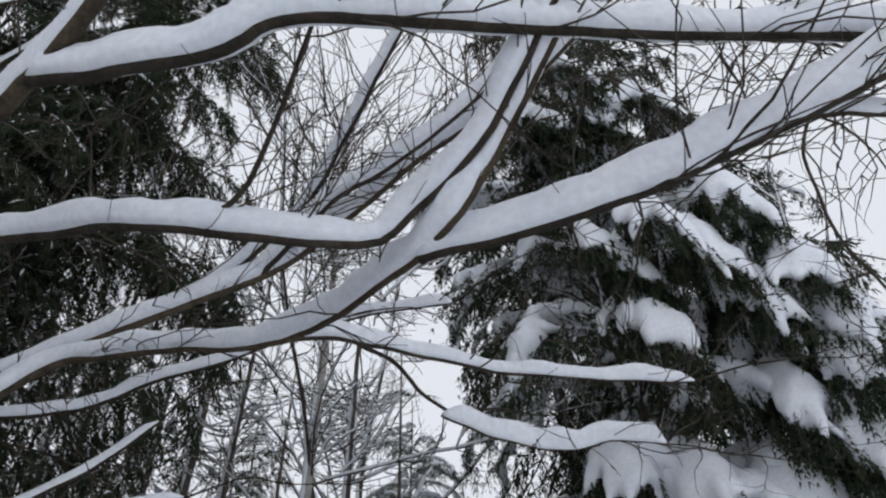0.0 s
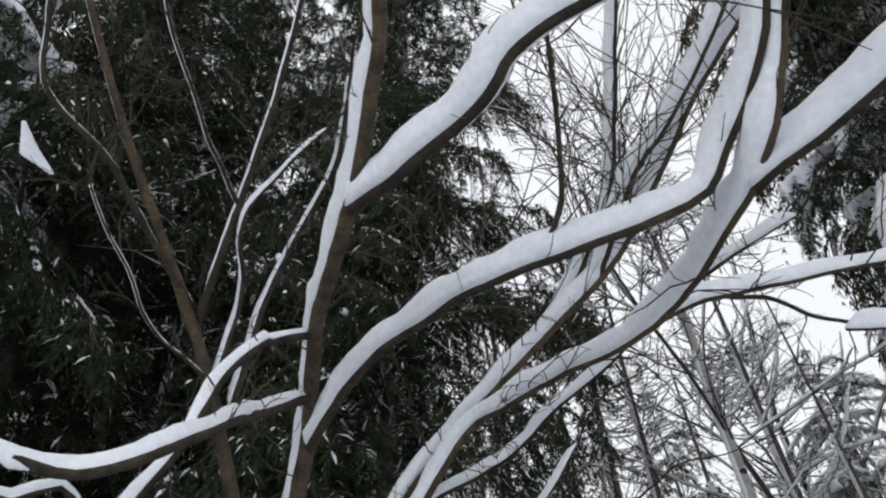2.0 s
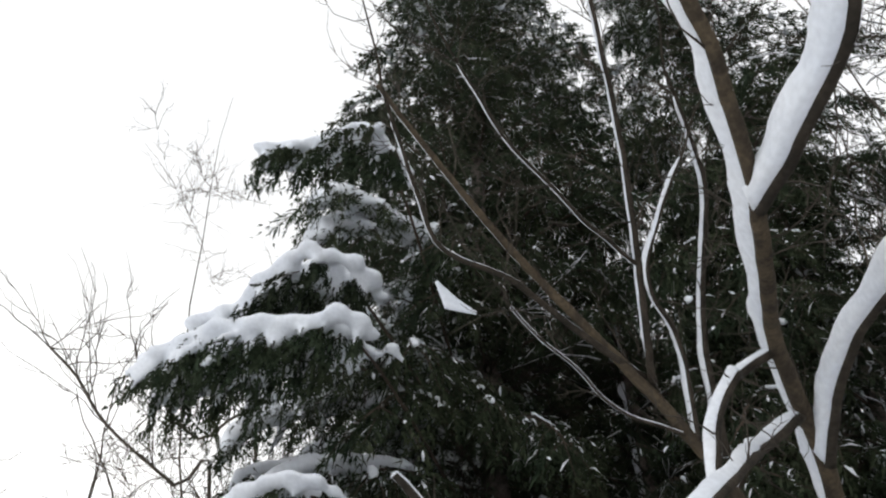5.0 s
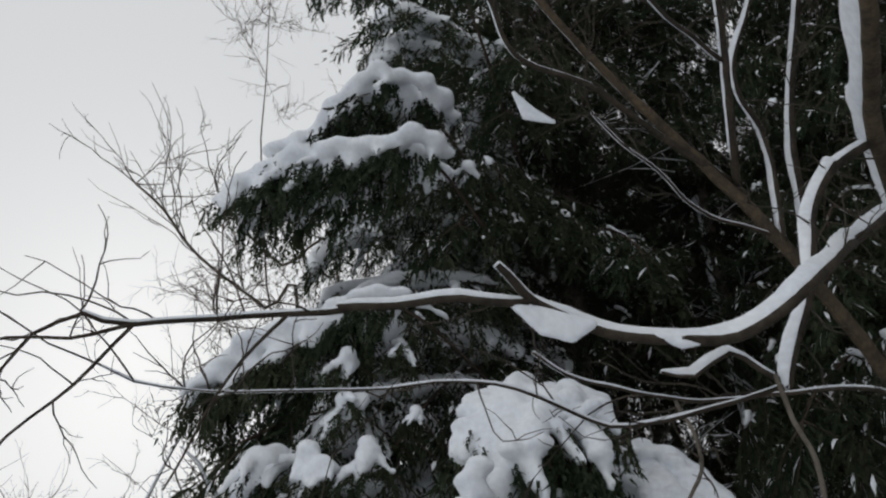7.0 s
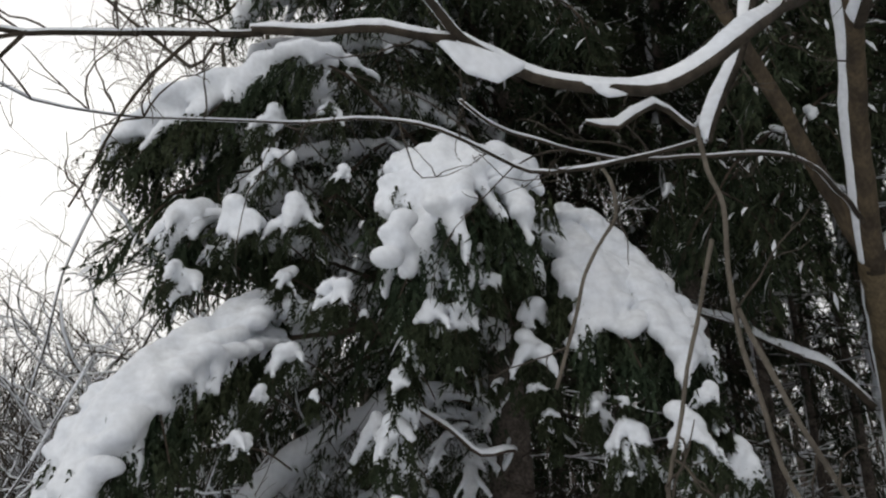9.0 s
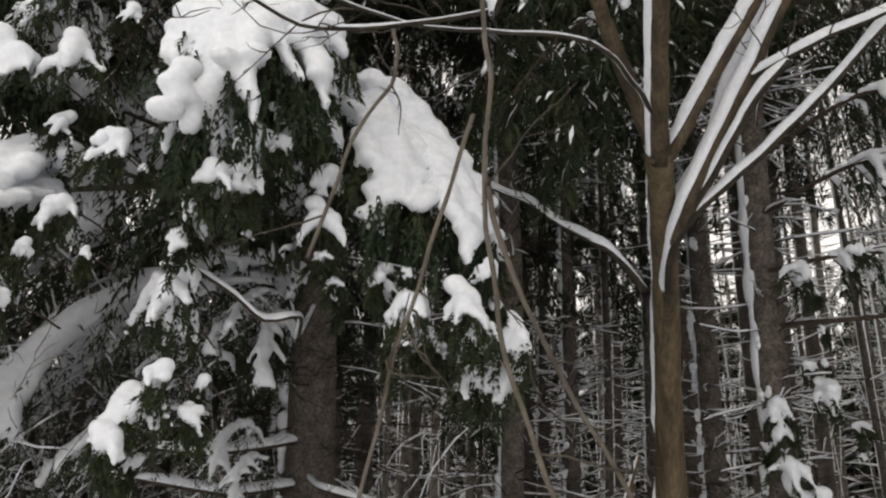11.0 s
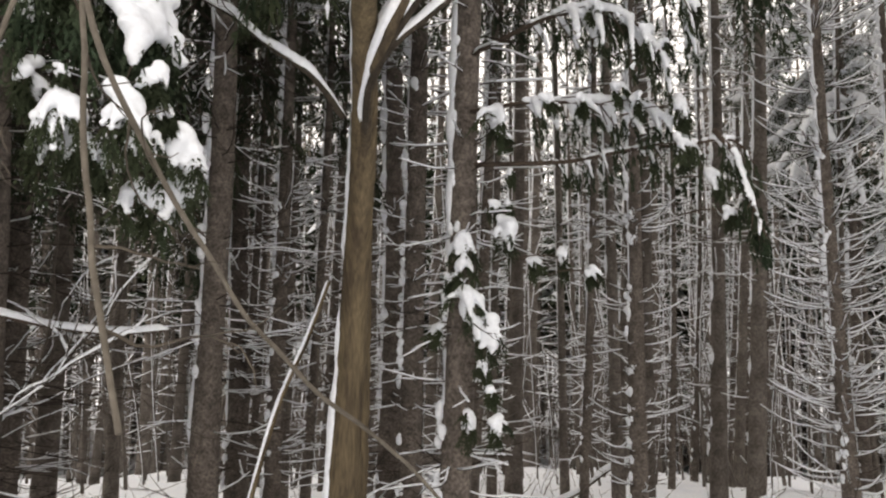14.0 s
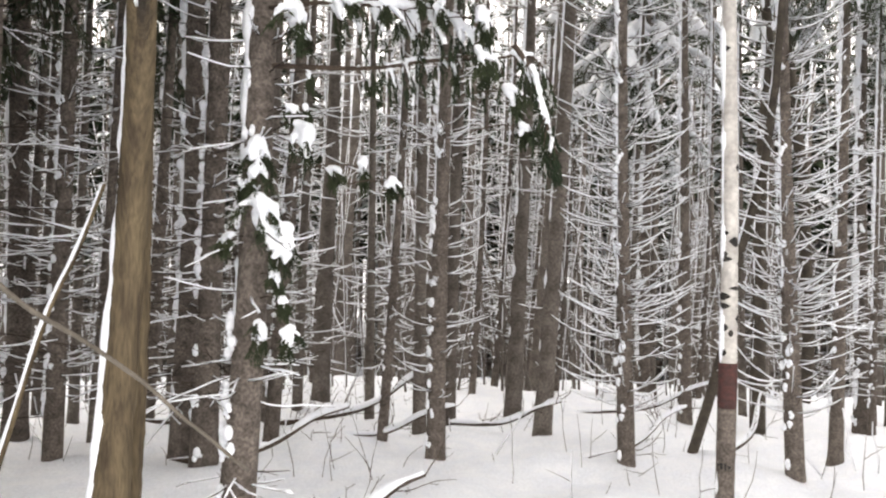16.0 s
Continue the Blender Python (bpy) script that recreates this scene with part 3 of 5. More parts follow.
class BoughKind:
    """One bough's meshes, of unit length along x, to be shared."""

    def __init__(self, seed, droop, sprigs, snow, voxel, keep, bare=0.25, stations=4, sprays=8, ridge=1.0, fat=1.0, pad=0.0, flecks=0.3):
        rng = np.random.default_rng(seed)
        axis = [(0, 0, 0), (0.3, 0.02, 0.05), (0.62, -0.02, 0.02 - droop * 0.25), (0.85, 0.0, -droop * 0.6), (1.0, 0.02, -droop)]
        wood, green, white, dust = bough(axis, 0.27, rng, sprays, snow, 0.62, sprigs, bare, stations, ridge, fat=fat, pad=pad, flecks=flecks)
        self.wood, self.green = wood.mesh("bough", DEAD_WOOD), green.mesh("needles", NEEDLE, False)
        lumps = pieces(melted(white, "snow", SNOW, voxel, keep))
        dust.add(lumps[0], *lumps[1])
        self.white = dust.mesh("snow", SNOW)
        self.data = [pieces(me) for me in (self.green, self.white)]

    def laid(self, at, turn, tilt, size):
        return Matrix.Translation(at) @ Euler((0, -tilt, turn)).to_matrix().to_4x4() @ Matrix.Diagonal((size, size, size, 1))

    def place(self, tree, at, turn, tilt, size):
        b = part("bough", self.wood, None, tree)
        b.matrix_basis = self.laid(at, turn, tilt, size)
        part("needles", self.green, None, b)
        part("snow", self.white, None, b, kind="stuff")

    def press(self, green, white, at, turn, tilt, size):
        """The same bough, joined into larger meshes."""
        m = np.array(self.laid(at, turn, tilt, size))
        for shape, (v, f) in zip((green, white), self.data):
            shape.add(v @ m[:3, :3].T + m[:3, 3], *f)


def clumps(shape, line, r, count, rng):
    """Ragged lumps of snow caught on the weather side of a trunk, where twigs leave it."""
    for _ in range(count):
        z, a = rng.uniform(0.1, 6.0), rng.normal(3.6, 0.35)
        for g in range(int(rng.integers(2, 5))):
            e = r * rng.uniform(0.14, 0.34) * (1 - 0.12 * g)
            b = a + rng.normal(0, 0.12)
            blob(shape, line(z - g * r * 0.22) + np.array([math.cos(b), math.sin(b), 0]) * r * 0.98, (e, e, e * rng.uniform(0.9, 1.6)))


def dead_twigs(wood, white, rng, z0, z1, count, length, r=0.006, lift=0.3, trunk_r=0.1, line=None, snow=0.012, fork=2, steps=4, cover=0.85, wobble=0.06, sag=0.25):
    """Bare dead side twigs in loose whorls round a trunk: they leave it level or sagging and curve up, with snow on them."""
    z, turn = z0, 0.0
    for i in range(count):
        if i % 4 == 0:
            z, turn = rng.uniform(z0, z1), rng.uniform(0, 6.28)
        a = turn + (i % 4) * 1.57 + rng.normal(0, 0.35)
        at = z + rng.normal(0, 0.03)
        base = line(at) if line else np.array([0, 0, at])
        out = np.array([math.cos(a), math.sin(a), 0])
        q = crooked(base + out * trunk_r * 0.8, out + Z * rng.uniform(-1.4 * sag, 0.4 * sag), length * rng.uniform(0.3, 1.0), steps, wobble, rng, droop=-0.16 * lift)
        tube(wood, q, taper(steps + 1, r, r * 0.4), 3)
        laid = rng.random() < cover
        if laid:
            snow_on(white, q, r * 0.8, snow * rng.uniform(0.6, 1.4), rng, 4, rest=0.03)
        for _ in range(fork):
            j = int(rng.integers(1, steps))
            t = (q[j + 1] - q[j - 1]) / np.linalg.norm(q[j + 1] - q[j - 1])
            w = t + np.array([-t[1], t[0], 0]) * rng.choice((-1, 1)) * rng.uniform(0.4, 0.9) + rng.normal(0, 0.12, 3)
            b = crooked(q[j], w, length * rng.uniform(0.12, 0.35), 3, 0.08, rng, droop=-0.08 * lift)
            tube(wood, b, taper(4, r * 0.5, r * 0.2), 3)
            if laid and rng.random() < 0.7:
                snow_on(white, b, r * 0.5, snow * 0.7, rng, 4, rest=0.03)


KINDS = [BoughKind(11, 0.38, 3, 1.0, 0.024, 0.4, 0.25, 3, fat=0.6, pad=0.03), BoughKind(12, 0.5, 3, 1.3, 0.024, 0.4, 0.25, 3, fat=0.6, pad=0.03),
         BoughKind(13, 0.3, 3, 0.85, 0.024, 0.4, 0.4, 3, fat=0.6, pad=0.03), BoughKind(14, 0.45, 3, 1.1, 0.024, 0.4, 0.3, 3, fat=0.6, pad=0.03)]
DARK = [BoughKind(15, 0.4, 3, 0.6, 0.02, 0.45, 0.7, 3, 9, 0.0, 0.75, 0.042, 0.1), BoughKind(16, 0.3, 3, 0.5, 0.02, 0.45, 0.65, 3, 9, 0.0, 0.75, 0.042, 0.1), BoughKind(17, 0.5, 3, 0.7, 0.02, 0.45, 0.75, 3, 9, 0.0, 0.75, 0.042, 0.1)]
LIGHT = [BoughKind(21, 0.4, 2, 0.6, 0.03, 0.3, 0.5, 2, 7, 0.5, 1.0, 0.06), BoughKind(22, 0.5, 2, 0.8, 0.03, 0.3, 0.4, 2, 7, 0.6, 1.0, 0.06)]
FAR = [BoughKind(23, 0.4, 1, 0.9, 0.05, 0.3, 0.3, 2, 5, 0.8, 1.0, 0.06), BoughKind(24, 0.5, 1, 1.1, 0.05, 0.3, 0.3, 2, 5, 0.8, 1.0, 0.06)]


def spruce(at, tall, low, radius, seed, trunk_r, label, step=0.42, per=5, power=0.75, lean=(0, 0), dead=80, choose=None, base_tilt=-0.1, group="", dead_to=None, reach_dead=1.2, dead_fork=2, cover=0.6):
    rng = np.random.default_rng(seed)
    tree = thing("spruce_tree", label, "spruce", at, group)

    def line(z):
        return np.array([lean[0] * z / tall, lean[1] * z / tall, z])

    p = np.array([line(z) + np.array([0.02 * math.sin(z * 1.3 + seed), 0.02 * math.cos(z + seed), 0]) for z in np.linspace(-0.3, tall, 36)])
    s = Shape()
    tube(s, p, trunk_r * (1 - np.linspace(0, 1, 36) * 0.93) * (1 + 0.5 * np.exp(-np.linspace(0, 1, 36) * 40)), 14, 0.06, rng)
    trunk = part("trunk", s, SPRUCE_BARK, tree, "rough brown spruce bark")
    s = Shape()
    snow_on(s, spline(p[:18], 0.06), trunk_r * 0.95, trunk_r * 0.45, rng, 8, width=0.6, gaps=0.25, lump=0.9)
    clumps(s, line, trunk_r, 60 if trunk_r < 0.09 else 30, rng)
    part("snow", s, SNOW, trunk, "patchy snow stuck to the trunk")
    wood, white = Shape(), Shape()
    dead_twigs(wood, white, rng, 0.3, dead_to or low + 2.0, dead, min(reach_dead, radius * 0.8), 0.006, 0.2, trunk_r, line, 0.008, fork=dead_fork, steps=5, cover=cover, wobble=0.09)
    if wood.n:
        part("dead_growth", wood, SHADED_WOOD, tree, "dry dead lower twigs", kind="stuff")
        part("twig_snow", white, SNOW, tree, kind="stuff")
    z = low
    while z < tall - 0.3:
        f = (z - low) / (tall - low)
        reach = radius * (1 - f) ** power + 0.12
        for i in range(per):
            a = rng.uniform(-math.pi, math.pi)
            kinds = choose(z, math.degrees(a), rng) if choose else (KINDS if z < 9 else LIGHT)
            tilt, size, up = base_tilt + 0.35 * f + rng.uniform(-0.12, 0.12), reach * rng.uniform(0.75, 1.15), rng.uniform(-0.15, 0.15)
            if kinds:
                kinds[int(rng.integers(len(kinds)))].place(tree, line(z + up), a, tilt, size)
        z += step * rng.uniform(0.8, 1.2) * (1 if z < 9 else 1.35)
    return tree


def big_one(z, a, rng):
    """Live, laden boughs on the open side; dry and dark towards the forked tree."""
    if z < 8.5 and -48 < a < 135:
        return DARK if z > 5.2 and rng.random() < 0.42 else None
    if z < 8.5 and -90 < a < -48:
        return DARK if z > 3.9 else None
    if z < 9:
        return KINDS if rng.random() < 0.75 else DARK
    return DARK if z < 13 else LIGHT


def mixed_one(z, a, rng):
    if z < 5.8 and abs(a) > 125:
        return None
    return (KINDS if rng.random() < 0.8 else DARK) if z < 9 else LIGHT


def dark_one(z, a, rng):
    return DARK if z < 10 else LIGHT


big = spruce((-3.73, 4.05, 0), 23, 2.9, 2.05, 31, 0.165, "tall dense spruce with heavy snow on its drooping boughs", step=0.33, per=7, power=0.38, dead=330, choose=big_one, dead_to=9.0, reach_dead=1.2, dead_fork=6, cover=0.07)
spruce((-1.20, 4.72, 0), 19, 4.4, 1.5, 132, 0.085, "slender spruce with dead snowy lower twigs and a dense crown", lean=(0.85, 0.0), dead=170, cover=0.85, choose=dark_one, dead_fork=2, power=0.6, per=9, step=0.38, reach_dead=0.5)
spruce((4.2, 4.4, 0), 17, 4.2, 2.4, 33, 0.15, "broad spruce with deep snow cushions on its boughs", step=0.36, per=6, dead=90, base_tilt=-0.15, choose=mixed_one)
spruce((2.6, 12.1, -0.5), 12.1, 4.4, 1.5, 34, 0.1, "smaller snow-covered spruce in the gap between the big ones", step=0.36, per=6, dead=20)
spruce((4.25, 9.2, -0.1), 9.7, 4.6, 1.5, 39, 0.08, "young spruce white with snow beside the broad one", step=0.36, per=6, dead=30, choose=lambda z, a, rng: KINDS)
# Mostly unseen spruces, added so that their crowns block the sky
for n, (x, y, tall, low, wide) in enumerate([(-3.0, 5.35, 16, 5.8, 1.5), (-2.2, 6.9, 17, 6.4, 1.6), (-5.2, 6.0, 18, 3.4, 1.9), (-4.0, 7.6, 15, 4.4, 1.7)]):
    spruce((x, y, 0), tall, low, wide, 35 + n, 0.1, "dark spruce close behind that blocks the sky, with dead lower twigs", step=0.45, per=6, dead=170, choose=dark_one, power=0.6, group="dark spruces behind", reach_dead=1.0, cover=0.25, dead_fork=4)


rng_low = np.random.default_rng(41)
for n in range(12):
    a, out = radians(rng_low.uniform(-140, -62)), rng_low.uniform(0.5, 0.9)
    KINDS[n % 4].place(big, (out * math.cos(a), out * math.sin(a), rng_low.uniform(1.7, 3.0)), a + rng_low.normal(0, 0.3), rng_low.uniform(-0.1, 0.1), rng_low.uniform(0.55, 0.8))


for n in range(22):
    a = radians(rng_low.uniform(-122, -72))
    (KINDS if n % 3 else DARK)[n % 3].place(big, (0.4 * math.cos(a), 0.4 * math.sin(a), rng_low.uniform(3.8, 9.0)), a, rng_low.uniform(-0.2, 0.15), rng_low.uniform(1.7, 2.2))


def laden_bough(name, label, axis, fan, seed, thick=0.045, sprays=24, inner=0.38, sprigs=3, voxel=0.014, bare=0.1, drop=0.5, steps=8, cling=0.9, hang=1.0):
    """A bough bent under snow: a soft sheet on top that ends in drooping fingers, with needles hanging below."""
    rng = np.random.default_rng(seed)
    root = np.array(axis[0])
    ob = thing(name, label, "spruce bough", axis[0])
    wood, green, white = Shape(), Shape(), Shape()
    p = spline([np.array(a) - root for a in axis], 0.05)
    t, k = tangents(p), len(p)
    tube(wood, p, taper(k, 0.016, 0.005), 5)
    st, wy, ln = [], [], []
    for i in range(sprays):
        f = inner + (1 - inner) * (i + rng.uniform(0.2, 0.9)) / sprays
        a = min(k - 1, int(f * (k - 1)))
        side = np.cross(t[a], Z)
        side /= np.linalg.norm(side) + 1e-6
        sign = 1 if i % 2 else -1
        way = t[a] * rng.uniform(0.35, 0.7) + side * sign * rng.uniform(0.55, 0.95) - Z * drop * rng.uniform(0.5, 1.3)
        size = fan * (0.55 + 0.6 * math.sin(min(1.0, (f - inner) / (1 - inner) * 1.05) * 2.7)) * rng.uniform(0.75, 1.2)
        q = crooked(p[a], way, size, steps, 0.05, rng, droop=0.13)
        tq = tangents(q)
        tube(wood, q[::4], taper(len(q[::4]), 0.006, 0.003), 3)
        for j in range(1, steps + 1):
            for _ in range(sprigs):
                st.append(q[j] + np.array([rng.normal(0, 0.025), rng.normal(0, 0.025), -rng.uniform(0.0, 0.05)]))
                wy.append(tq[j] * rng.uniform(0, 0.5) + rng.normal(0, 0.22, 3) - Z)
                ln.append(rng.uniform(0.06, 0.19) * hang)
        if rng.random() < bare:
            continue
        reach = int(rng.integers(steps * 5 // 8, steps + 1))
        fat = thick * rng.uniform(0.7, 1.2) * min(1.0, max(cling, 1.3 - abs(t[a][2])))
        for j in range(reach):
            r = fat * (1 - 0.5 * (j / steps) ** 1.4) * rng.uniform(0.85, 1.15)
            blob(white, q[j] + Z * r * 0.75, (r * 1.1, r * 1.1, r * 0.85))
            blob(white, (q[j] + q[j + 1]) / 2 + Z * r * 0.7, (r, r, r * 0.8))
        for g in range(int(rng.integers(0, 4))):
            e = fat * (0.55 - 0.07 * g)
            blob(white, q[reach] + np.array([rng.normal(0, 0.006), rng.normal(0, 0.006), e * 0.3 - g * e * 0.9]), (e, e, e * 1.15))
    for a in range(int(inner * 0.9 * k), k):
        steep = abs(t[a][2])
        if cling < 0.8 and steep > 0.6 and noise.noise((seed * 3.7, a * 0.45, 0)) > 0.0:
            continue
        r = thick * rng.uniform(0.95, 1.3) * min(1.0, max(cling - 0.15, 1.35 - steep)) * min(1.0, 0.3 + (a - int(inner * 0.9 * k)) / 9)
        blob(white, p[a] + Z * r * 0.8, (r * 1.2, r * 1.2, r * 0.9))
        side = np.cross(t[a], Z)
        side /= np.linalg.norm(side) + 1e-6
        for sign in (-1, 1) if cling > 0.8 and thick < 0.058 else ():
            off = fan * rng.uniform(0.2, 0.5)
            blob(white, p[a] + side * sign * off - Z * off * drop * 0.8 + Z * r * 0.5, (r * 1.45, r * 1.45, r * 0.75))
    needles(green, st, wy, ln, rng, 5, 0.04, 0.0062)
    part("branch", wood, DEAD_WOOD, ob)
    part("needles", green, NEEDLE, ob, "hanging dark green spruce needles", smooth=False)
    part("snow", melted(white, "snow", SNOW, voxel, soft=7 if voxel < 0.016 else 14), None, ob, "thick cushion of snow with drooping fingers", "stuff")


HEAVY = "spruce bough bent low under a thick cushion of snow"
CUSHION = "broad spruce bough under a rounded cushion of snow"
SPRAY = "small hanging spruce spray topped with a lump of snow"


def heavy_bough(n, axis, spread, snow, sprays):
    laden_bough("spruce_bough", HEAVY, axis, spread * 1.35, 151 + n, 0.04 * snow, int(sprays * 3.4), 0.64 if 6 <= n <= 9 else 0.55 if n == 4 else 0.42, voxel=0.021 if 6 <= n <= 9 else 0.014)


def cushion_bough(n, axis, fan, thick):
    laden_bough("spruce_bough", CUSHION, axis, fan, 131 + n, thick, 18, 0.5, 3, 0.026)


def small_spray(n, axis, spread, snow):
    laden_bough("spruce_spray", SPRAY, axis, spread * 1.4, 171 + n, 0.04 * snow, 14, 0.3, 1, 0.01, 0.1, 0.75, 5, 0.75, 0.5)


heavy_bough(0, [(-3.65, 3.9, 4.1), (-2.9, 2.7, 3.85), (-2.38, 2.05, 3.56), (-2.22, 1.84, 3.36), (-2.18, 1.76, 3.1), (-2.21, 1.75, 2.86)], 0.30, 1.25, 10)
heavy_bough(1, [(-3.6, 4.0, 4.0), (-2.7, 2.7, 3.7), (-2.14, 2.06, 3.42), (-2.05, 2.03, 3.25), (-2.02, 2.05, 3.08)], 0.2, 1.1, 8)
heavy_bough(2, [(-3.5, 3.8, 3.9), (-2.292, 2.654, 3.420), (-2.017, 2.611, 3.245), (-1.816, 2.565, 2.968), (-1.672, 2.525, 2.697), (-1.617, 2.521, 2.568)], 0.2, 1.1, 9)
heavy_bough(3, [(-3.0, 3.3, 3.6), (-2.208, 2.575, 3.314), (-1.942, 2.395, 3.021), (-1.869, 2.355, 2.820), (-1.841, 2.313, 2.679)], 0.2, 1.05, 8)
heavy_bough(4, [(-3.7, 3.7, 3.4), (-3.3, 1.95, 3.05), (-3.24, 1.58, 2.84), (-3.17, 1.30, 2.6), (-3.11, 1.12, 2.33), (-3.1, 1.04, 2.05)], 0.27, 1.25, 10)
heavy_bough(5, [(-3.3, 2.4, 3.1), (-3.15, 1.42, 2.65), (-3.10, 1.36, 2.42)], 0.2, 1.0, 6)
heavy_bough(6, [(-3.65, 3.8, 5.3), (-2.75, 1.85, 5.10), (-2.95, 1.55, 5.10), (-3.3, 1.32, 5.16), (-3.75, 1.12, 5.12)], 0.28, 1.3, 10)
heavy_bough(7, [(-3.65, 3.8, 5.9), (-2.8, 1.7, 5.64), (-3.0, 1.45, 5.6), (-3.25, 1.39, 5.5), (-3.57, 1.27, 5.40)], 0.24, 1.1, 8)
heavy_bough(8, [(-3.7, 3.8, 4.4), (-3.0, 1.93, 4.24), (-3.3, 1.66, 4.19), (-3.66, 1.46, 4.1), (-4.0, 1.33, 3.95)], 0.28, 1.3, 10)
heavy_bough(9, [(-3.5, 3.4, 6.6), (-2.35, 1.5, 6.44), (-2.7, 1.2, 6.55), (-3.0, 0.95, 6.52)], 0.16, 0.85, 6)
heavy_bough(10, [(-3.8, 3.2, 3.7), (-3.47, 1.7, 3.45), (-3.47, 1.5, 3.36), (-3.52, 1.42, 3.22)], 0.16, 1.1, 6)
cushion_bough(0, [(4.1, 4.3, 5.7), (2.94, 2.77, 5.52), (3.02, 2.69, 5.22), (3.13, 2.64, 4.86)], 0.53, 0.075)
cushion_bough(1, [(4.2, 4.2, 5.8), (3.48, 2.49, 5.55), (3.54, 2.41, 5.24), (3.67, 2.38, 4.98)], 0.50, 0.07)
cushion_bough(2, [(4.1, 4.2, 5.1), (3.23, 2.71, 4.84), (3.34, 2.44, 4.60), (3.51, 2.31, 4.32), (3.72, 2.2, 4.14)], 0.56, 0.075)
cushion_bough(3, [(4.0, 4.3, 4.7), (2.85, 3.16, 4.44), (3.04, 2.85, 4.20), (3.24, 2.61, 4.0), (3.49, 2.39, 3.87)], 0.56, 0.08)
cushion_bough(4, [(4.1, 4.3, 6.3), (2.96, 2.66, 6.13), (3.14, 2.48, 5.84), (3.33, 2.39, 5.62)], 0.45, 0.06)
cushion_bough(5, [(4.2, 4.2, 6.6), (3.41, 2.34, 6.40), (3.59, 2.2, 6.21), (3.69, 2.2, 6.1)], 0.35, 0.06)
cushion_bough(6, [(4.3, 4.2, 6.1), (3.69, 2.34, 5.91), (3.97, 2.2, 5.55), (4.2, 2.18, 5.15)], 0.50, 0.065)
cushion_bough(7, [(4.1, 4.3, 7.4), (2.67, 2.51, 7.16), (2.78, 2.45, 7.02)], 0.35, 0.05)
cushion_bough(8, [(4.1, 4.3, 7.5), (2.30, 2.86, 7.16), (2.30, 2.70, 7.0)], 0.30, 0.05)
cushion_bough(20, [(2.924, 2.689, 6.609), (2.706, 2.355, 5.912), (2.720, 2.254, 5.666), (2.800, 2.217, 5.464)], 0.44, 0.077)
cushion_bough(21, [(3.295, 2.628, 6.397), (3.022, 2.297, 5.719), (3.014, 2.195, 5.476), (3.076, 2.155, 5.274)], 0.47, 0.078)
cushion_bough(22, [(3.860, 2.342, 6.243), (3.511, 2.048, 5.587), (3.474, 1.954, 5.346), (3.513, 1.918, 5.144)], 0.47, 0.078)
cushion_bough(23, [(3.614, 2.586, 6.031), (3.280, 2.250, 5.387), (3.247, 2.144, 5.153), (3.287, 2.099, 4.956)], 0.49, 0.079)
cushion_bough(24, [(4.059, 2.323, 5.771), (3.653, 2.018, 5.157), (3.590, 1.920, 4.931), (3.606, 1.878, 4.739)], 0.44, 0.077)
cushion_bough(25, [(2.958, 3.043, 6.373), (2.736, 2.662, 5.702), (2.747, 2.545, 5.463), (2.823, 2.498, 5.263)], 0.33, 0.071)
cushion_bough(26, [(3.461, 2.364, 6.814), (3.195, 2.082, 6.110), (3.193, 1.995, 5.857), (3.263, 1.966, 5.648)], 0.39, 0.075)
cushion_bough(27, [(2.732, 3.109, 6.601), (2.552, 2.730, 5.915), (2.581, 2.616, 5.673), (2.672, 2.573, 5.471)], 0.33, 0.071)
cushion_bough(28, [(4.054, 2.389, 5.419), (3.621, 2.063, 4.838), (3.546, 1.957, 4.623), (3.549, 1.909, 4.440)], 0.47, 0.078)
cushion_bough(29, [(3.812, 2.748, 5.265), (3.405, 2.366, 4.698), (3.340, 2.243, 4.489), (3.349, 2.183, 4.309)], 0.55, 0.082)
cushion_bough(30, [(4.073, 2.561, 4.929), (3.606, 2.195, 4.402), (3.516, 2.077, 4.206), (3.503, 2.018, 4.037)], 0.49, 0.079)
cushion_bough(31, [(3.378, 3.331, 4.857), (3.015, 2.852, 4.336), (2.964, 2.700, 4.144), (2.979, 2.619, 3.976)], 0.55, 0.082)
cushion_bough(32, [(3.799, 2.999, 4.701), (3.363, 2.563, 4.201), (3.284, 2.423, 4.014), (3.277, 2.348, 3.851)], 0.55, 0.082)
cushion_bough(33, [(3.015, 3.681, 5.021), (2.724, 3.166, 4.487), (2.700, 3.004, 4.291), (2.739, 2.919, 4.120)], 0.39, 0.075)
cushion_bough(34, [(2.297, 2.639, 8.250), (2.247, 2.376, 7.483), (2.336, 2.303, 7.222), (2.487, 2.295, 7.014)], 0.33, 0.071)
cushion_bough(35, [(2.672, 2.756, 7.935), (2.572, 2.472, 7.181), (2.643, 2.390, 6.918), (2.778, 2.374, 6.704)], 0.33, 0.071)
cushion_bough(36, [(2.308, 3.013, 7.964), (2.252, 2.706, 7.215), (2.338, 2.618, 6.956), (2.486, 2.602, 6.747)], 0.29, 0.070)
cushion_bough(37, [(3.022, 2.455, 8.017), (2.886, 2.204, 7.257), (2.943, 2.130, 6.989), (3.071, 2.119, 6.770)], 0.33, 0.071)
cushion_bough(38, [(3.007, 3.003, 5.805), (2.735, 2.596, 5.173), (2.722, 2.471, 4.947), (2.775, 2.414, 4.758)], 0.45, 0.078)
small_spray(10, [(-1.05, 4.66, 2.92), (-0.66, 4.50, 2.90), (-0.16, 4.57, 2.86), (0.05, 4.55, 2.75)], 0.15, 0.7)
